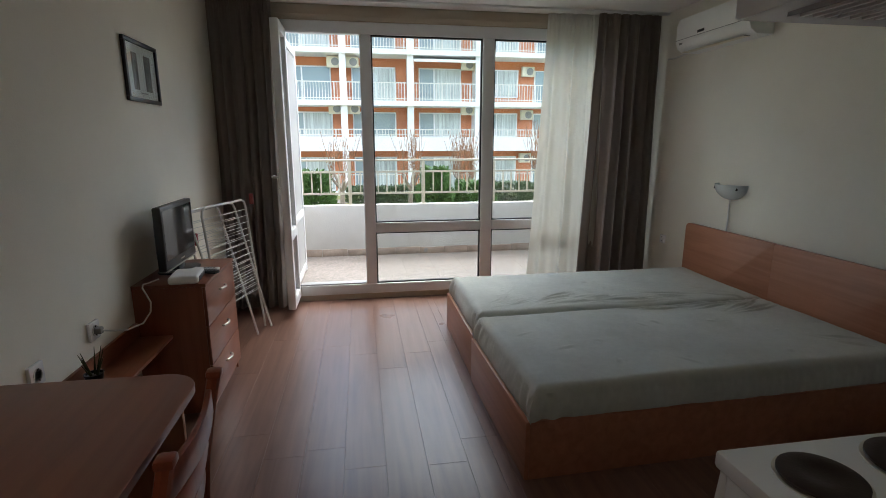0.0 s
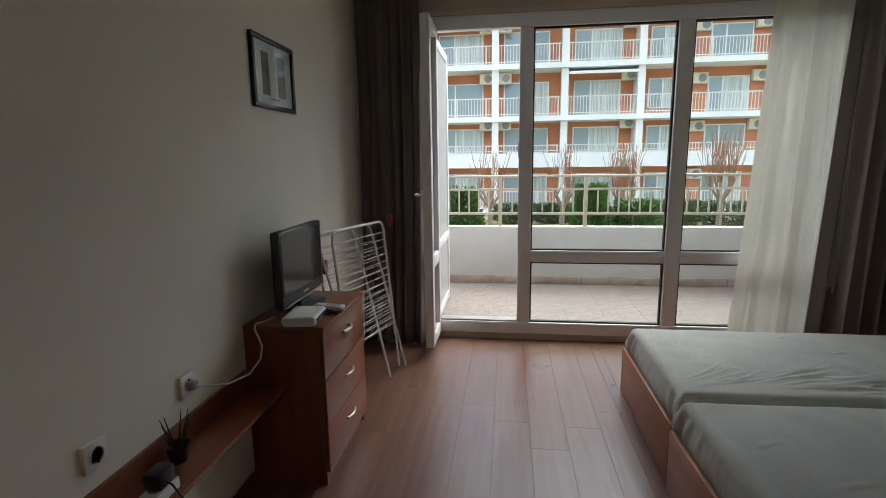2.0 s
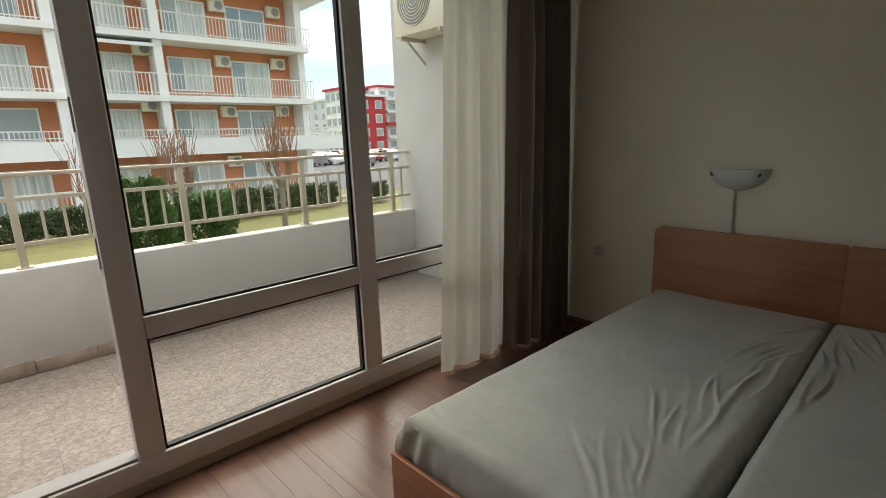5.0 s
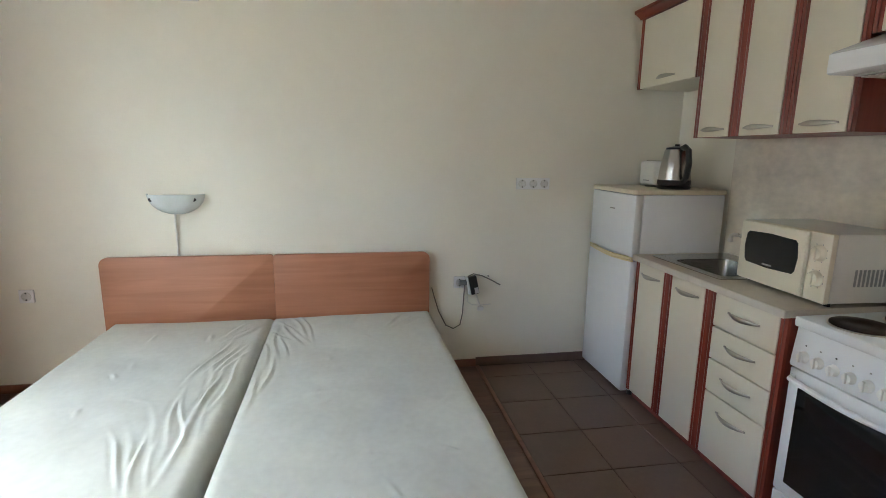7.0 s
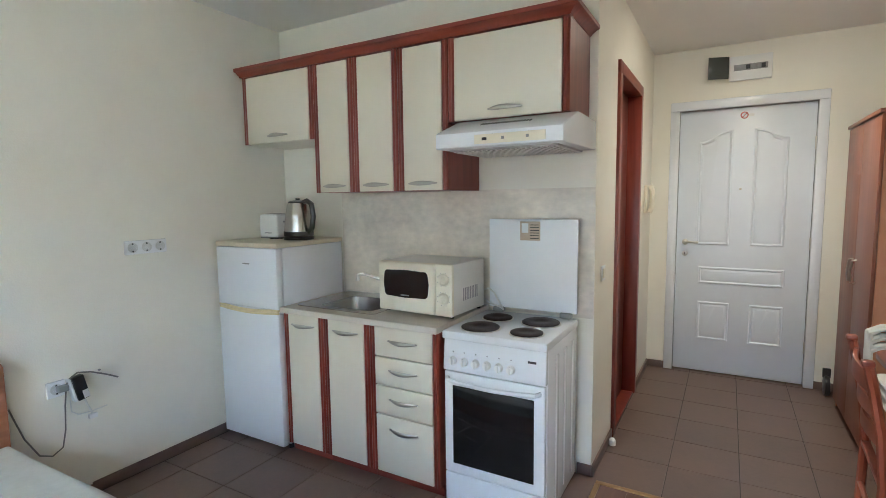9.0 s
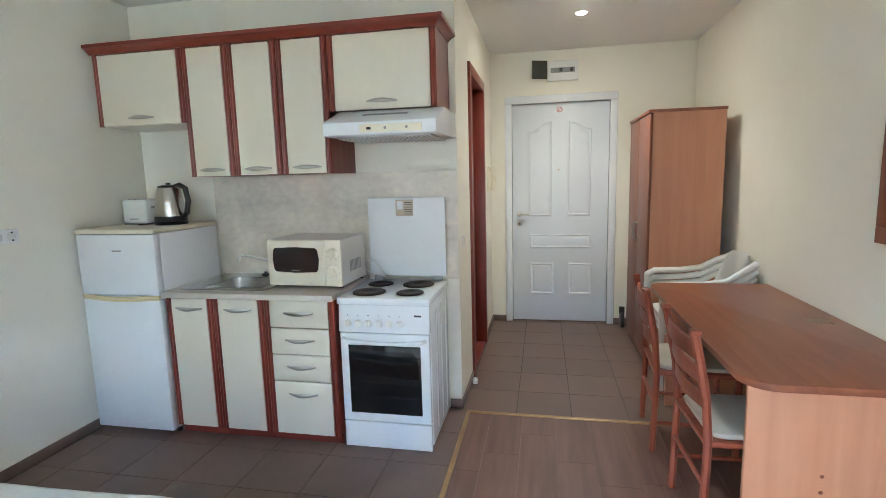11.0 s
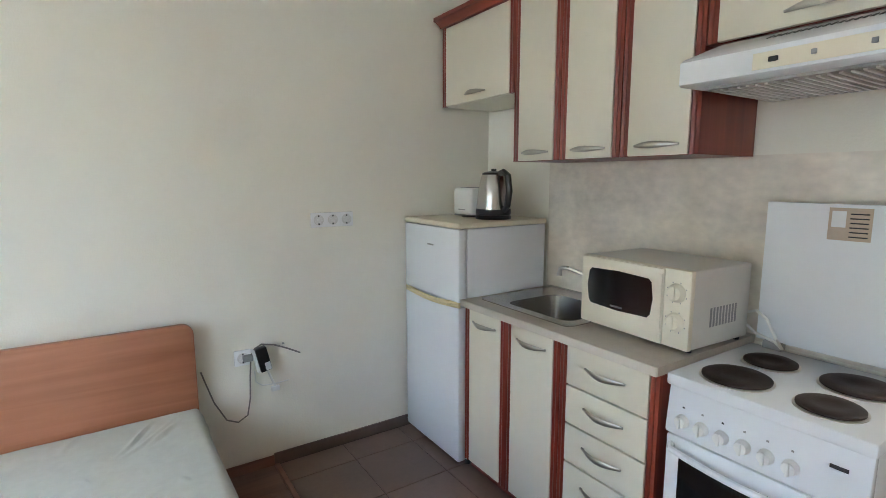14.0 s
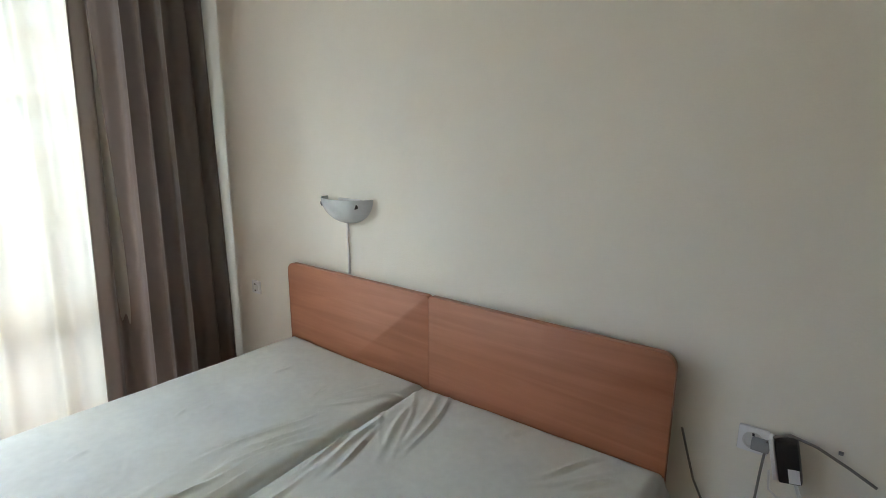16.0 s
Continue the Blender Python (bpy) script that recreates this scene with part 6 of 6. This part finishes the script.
# ---- grounds ----
solid("ground", B(-900, 900, 6.3, 1800, GZ - 0.5, GZ), GRASS, "flat lawn that reaches the far houses", "ground", kind="structure")
solid("road", B(16.0, 120, 24, 66, GZ + 0.004, GZ + 0.02), ASPHALT, "grey asphalt car park and road", "road", kind="structure")
solid("pavement", B(-40, 15.5, 23.6, 25.0, GZ + 0.004, GZ + 0.03), TERRAZZO, "pale paved path before the house", "pavement", kind="structure")
solid("ground_near", B(-40, 60, 4.6, 6.3, GZ - 0.5, GZ), GRASS, "strip of lawn under the balcony", "ground", kind="structure")

def leafy(name, x, y, z0, rx, rz, n, material, label, category, seed, cone=0.5, size=0.065):
    """A bush of many small leaf clumps round a stem, with an uneven outline."""
    t = thing(name, (x, y, z0), label, category, "garden bushes")
    part("stem", rod(bmesh.new(), (x, y, z0), (x, y, z0 + rz * 1.2), 0.05, 0.015, 7), BARK, t)
    g = random.Random(seed)
    verts, faces = [], []
    for _ in range(n):
        h = g.random() ** 0.8
        rad = rx * (1 - cone * h) * (0.55 + 0.5 * g.random() ** 0.5) * math.sin(math.pi * min(1, 0.25 + 0.75 * (1 - h) + 0.02)) ** 0.25
        a = g.uniform(0, 6.283)
        rad *= 1 + 0.18 * math.sin(3 * a + seed) + 0.12 * math.sin(7 * h * 3 + a * 2)
        c = Vector((rad * math.cos(a), rad * math.sin(a), 0.05 + h * rz * 2 * (0.95 + 0.1 * g.random())))
        d = Vector((math.cos(a) * 0.8, math.sin(a) * 0.8, g.uniform(0.2, 1.2))).normalized() * size * g.uniform(0.6, 1.5)
        s = d.cross(Vector((g.uniform(-1, 1), g.uniform(-1, 1), g.uniform(-1, 1)))).normalized() * size * 0.45
        i = len(verts)
        verts += [c - d * 0.3, c + s, c + d, c - s]
        faces.append((i, i + 1, i + 2, i + 3))
    me = bpy.data.meshes.new("crown")
    me.from_pydata(verts, [], faces)
    me.materials.append(material)
    ob = new("crown", me)
    ob.parent = t
    return t

leafy("bush", 2.52, 12.4, GZ, 0.66, 1.05, 8000, LEAF, "dense green conical conifer bush on the lawn", "bush", 1, 0.55)
leafy("bush", 3.60, 12.8, GZ, 0.66, 0.86, 7000, LEAF, "dense green rounded conifer bush on the lawn", "bush", 2, 0.3)
leafy("bush", -0.42, 12.0, GZ, 0.62, 1.02, 7000, LEAF, "dense green conical conifer bush on the lawn", "bush", 3, 0.5)
for k, (x, y, rx, rz) in enumerate(((4.9, 11.4, 0.55, 0.36), (5.9, 11.6, 0.6, 0.38), (6.9, 11.9, 0.6, 0.38), (7.9, 12.2, 0.55, 0.36), (0.9, 22.0, 0.9, 0.42), (2.6, 22.2, 0.9, 0.42), (7.2, 21.5, 1.1, 0.5), (9.2, 21.6, 1.2, 0.48), (11.2, 21.8, 1.0, 0.45), (13.4, 21.0, 0.8, 0.4), (-2.2, 21.8, 1.0, 0.45))):
    leafy("hedge_bush", x, y, GZ, rx, rz, 3600, HEDGE if k > 3 else LEAF, "low clipped dark green hedge bush", "bush", 30 + k, 0.15, 0.08)

def pollard(x, y, h, seed, whips=70):
    """A pollarded bare tree: a short trunk, stub limbs and a fan of thin whips."""
    t = thing("bare_tree", (x, y, GZ), "bare pollarded tree with upright reddish twigs", "tree", "pollarded trees")
    g = random.Random(seed)
    bm = rod(bmesh.new(), (x, y, GZ), (x + 0.03, y, GZ + h * 0.5), 0.09, 0.065, 9)
    heads = []
    for k in range(5):
        a = k * 1.26 + g.uniform(-0.3, 0.3)
        e = Vector((x + 0.28 * math.cos(a), y + 0.28 * math.sin(a), GZ + h * g.uniform(0.58, 0.68)))
        rod(bm, (x + 0.03, y, GZ + h * 0.48), e, 0.05, 0.035, 7)
        heads.append(e)
    part("trunk", bm, BARK, t)
    bm = bmesh.new()
    for k in range(whips):
        p = heads[k % 5] + Vector((g.uniform(-0.05, 0.05), g.uniform(-0.05, 0.05), 0))
        a = g.uniform(0, 6.283)
        sp = g.uniform(0.05, 0.40)
        l = h * g.uniform(0.25, 0.45)
        q = p + Vector((sp * math.cos(a), sp * math.sin(a), l))
        m = p.lerp(q, 0.5) + Vector((g.uniform(-0.05, 0.05), g.uniform(-0.05, 0.05), 0))
        tube(bm, [p, m, q], 0.007, 4)
    tagged(part("twigs", bm, TWIG, t), kind="stuff")
for k, (x, y, h) in enumerate(((0.10, 15.0, 2.9), (2.15, 15.0, 2.9), (3.75, 14.6, 3.0), (6.45, 15.2, 3.2), (11.8, 15.4, 3.0), (17.0, 19.0, 3.4))):
    pollard(x, y, h, 50 + k, 46 if k < 2 else 90)

# far houses and parked cars
def far_house(name, x0, x1, y0, y1, h, mats, label, storeys, bays):
    t = thing(name, ((x0 + x1) / 2, (y0 + y1) / 2, GZ), label, "building", "far apartment houses")
    part("wall", B(x0, x1, y0, y1, GZ, GZ + h), mats[0], t)
    part("roof", B(x0 - 0.4, x1 + 0.4, y0 - 0.4, y1 + 0.4, GZ + h, GZ + h + 0.4), FAC_W if mats[0] is FAC_RED else mats[1], t)
    for s in range(storeys):
        z = GZ + 0.9 + s * (h - 0.6) / storeys
        for k in range(bays):
            x = x0 + (x1 - x0) * (k + 0.5) / bays
            w = part("window", B(x - 0.75, x + 0.75, y0 - 0.10, y0 - 0.005, z, z + 1.5), FAC_W, t)
            part("pane", B(x - 0.65, x + 0.65, y0 - 0.13, y0 - 0.101, z + 0.1, z + 1.4), WINDOWMAT, w)
        for k in range(3):
            y = y0 + (y1 - y0) * (k + 0.5) / 3
            w = part("window", B(x0 - 0.10, x0 - 0.005, y - 0.75, y + 0.75, z, z + 1.5), FAC_W, t)
            part("pane", B(x0 - 0.13, x0 - 0.101, y - 0.65, y + 0.65, z + 0.1, z + 1.4), WINDOWMAT, w)
        if mats[0] is not FAC_RED:
            part("balcony", B(x0 + 1, x1 - 1, y0 - 1.3, y0 - 0.14, z - 0.35, z + 0.25), FAC_RED if s % 3 == 2 and mats[1] is FAC_RED else FAC_W, t)
far_house("far_building", 52.5, 58.6, 80, 83.5, 10.35, (FAC_RED, FAC_W), "red fronted apartment house beyond the car park", 4, 2)
solid("far_side_wall", B(52.0, 52.35, 80, 85, GZ, GZ + 10.2), FAC_W, "white gable wall of the red house", "wall", at=(52.2, 82, GZ))
far_house("far_building", 53.2, 58.5, 86, 92, 12.1, (FAC_W, FAC_RED), "white set-back storey with a red roof edge", 5, 3)
far_house("far_building", 59.0, 69.2, 82.5, 92, 12.4, (FAC_W, FAC_RED), "white apartment house with red balconies", 5, 5)
far_house("far_building", 59.4, 64.4, 102, 112, 11.4, (FAC_GREY, FAC_W), "pale grey apartment house behind the red one", 5, 3)
far_house("far_building", 67.4, 86.0, 75.5, 80.5, 14.4, (FAC_GREY, FAC_W), "grey and white apartment house with long balconies", 6, 6)
far_house("far_building", 96.0, 136.0, 90, 110, 15.0, (FAC_W, FAC_GREY), "white apartment block in the distance", 5, 9)

def car():
    """A small hatchback at the origin, nose to +x."""
    c = thing("parked_car", (0, 0, 0), "parked hatchback on the car park", "car", "parked cars")
    bm = bmesh.new()
    slab(bm, [(-2.0, 0.35), (2.0, 0.35), (2.05, 0.62), (1.9, 0.80), (1.1, 0.92), (0.45, 1.40), (-1.1, 1.45), (-1.75, 1.05), (-2.05, 0.95)], -0.82, 0.82, "y", 0.08)
    part("body", bm, CARPAINT, c)
    bm = bmesh.new()
    slab(bm, [(0.95, 0.95), (0.42, 1.34), (-1.05, 1.38), (-1.55, 1.02)], -0.835, 0.835, "y")
    part("side_windows", bm, SCREEN, c)
    for x in (-1.25, 1.25):
        for y in (-0.8, 0.8):
            w = part("wheel", lathe(bmesh.new(), (x, y, 0.31), [(0.2, -0.1), (0.31, -0.09), (0.31, 0.09), (0.2, 0.1)], 18, "y"), TYRE, c)
            part("rim", lathe(bmesh.new(), (x, y, 0.31), [(0.19, -0.108), (0.19, 0.108)], 14, "y"), CHROME, w)
    for y in (-0.6, 0.6):
        part("headlight", B(1.93, 2.06, y - 0.16, y + 0.16, 0.62, 0.76, bevel=0.02), WHITE_P, c)
    return c
base_car = car()
base_car.matrix_basis = pose(31, 48, GZ + 0.02, 0, 0, 80)
g = random.Random(77)
for k in range(16):
    cc = copy_thing(base_car, pose(29 + (k % 8) * 2.7 + g.uniform(-0.2, 0.2) + (k // 8) * 3, (55 if k < 8 else 63) + g.uniform(-0.3, 0.3), GZ + 0.02, 0, 0, 90 + 180 * (k % 2)))
    pick = (CARPAINT, CARWHITE, CARRED)[g.choice((0, 0, 1, 1, 2))]
    if pick is not CARPAINT:
        for o in cc.children:
            if o.name.startswith("body"):
                o.data = o.data.copy()
                o.data.materials[0] = pick

# ---- small pieces: planks and tiles ----
def piece_mesh(name, w, d, h, material, bev=0.0004):
    bm = B(-w / 2, w / 2, -d / 2, d / 2, 0, h)
    top = [e for e in bm.edges if all(v.co.z > h / 2 for v in e.verts)]
    bmesh.ops.bevel(bm, geom=top, offset=bev, segments=1, profile=0.5, affect="EDGES")
    return finish(bm, name, material, smooth=False)

MESHES = {}
def lay(name, x0, x1, y0, y1, z0, h, material, parent):
    if x1 - x0 < 0.012 or y1 - y0 < 0.012:
        return
    key = (name, round(x1 - x0, 3), round(y1 - y0, 3))
    if key not in MESHES:
        MESHES[key] = piece_mesh(name, key[1], key[2], h, material)
    ob = new(name, MESHES[key])
    ob.parent = parent
    ob.location = Vector(((x0 + x1) / 2, (y0 + y1) / 2, z0)) - ORIGIN[parent]

PW, PL, GAP = 0.193, 1.285, 0.0006
rng = random.Random(15)
x = 0.36 - 5 * PW
while x < XR:
    a, b = max(x, XL + 0.002), min(x + PW, XR - 0.002)
    y = -0.6 + rng.uniform(0, PL)
    while y > 0.06:
        y -= PL
    while y < 4.42:
        lo = 0.062
        for c0, c1, floor_y in ((a, min(b, 1.264), 0.062), (max(a, 1.264), b, 1.362)):
            if c1 - c0 > 0.01:
                lay("plank", c0 + GAP / 2, c1 - GAP / 2, max(y, floor_y) + GAP / 2, min(y + PL, 4.416) - GAP / 2, -0.008, 0.008, PLANK, floor)
        y += PL
    x += PW

TP, TG = 0.338, 0.005
for i in range(-1, 8):
    for j in range(-1, 5):
        x1, y1 = 2.97 + TP * 2 - TP * i, 1.334 - TP * j
        a, b, c, d = max(x1 - TP, 1.291), min(x1, XR - 0.013), max(y1 - TP, 0.002), min(y1, 1.334)
        if b > a and d > c:
            lay("tile", a + TG / 2, b - TG / 2, c + TG / 2, d - TG / 2, -0.004, 0.004, TILE, kitchen_floor)
for i in range(-2, 6):
    for j in range(0, 7):
        x1, y1 = 0.98 - TP * i, 0.034 - TP * j
        a, b, c, d = max(x1 - TP, XL + 0.013), min(x1, XC - 0.001), max(y1 - TP, YD - 0.08), min(y1, 0.034)
        if b > a and d > c:
            lay("tile", a + TG / 2, b - TG / 2, c + TG / 2, d - TG / 2, -0.006, 0.006, TILE, tile_floor)
bfloor = bpy.data.objects["balcony_floor"]
ORIGIN[bfloor] = Vector((0, 0, 0))
for i in range(17):
    for j in range(5):
        a, c = -2.19 + 0.333 * i, 4.59 + 0.333 * j
        lay("tile", a + 0.0005, min(a + 0.3325, XR - 0.002), c + 0.0005, min(c + 0.3325, 5.964), BZ - 0.006, 0.006, TERRAZZO, bfloor)
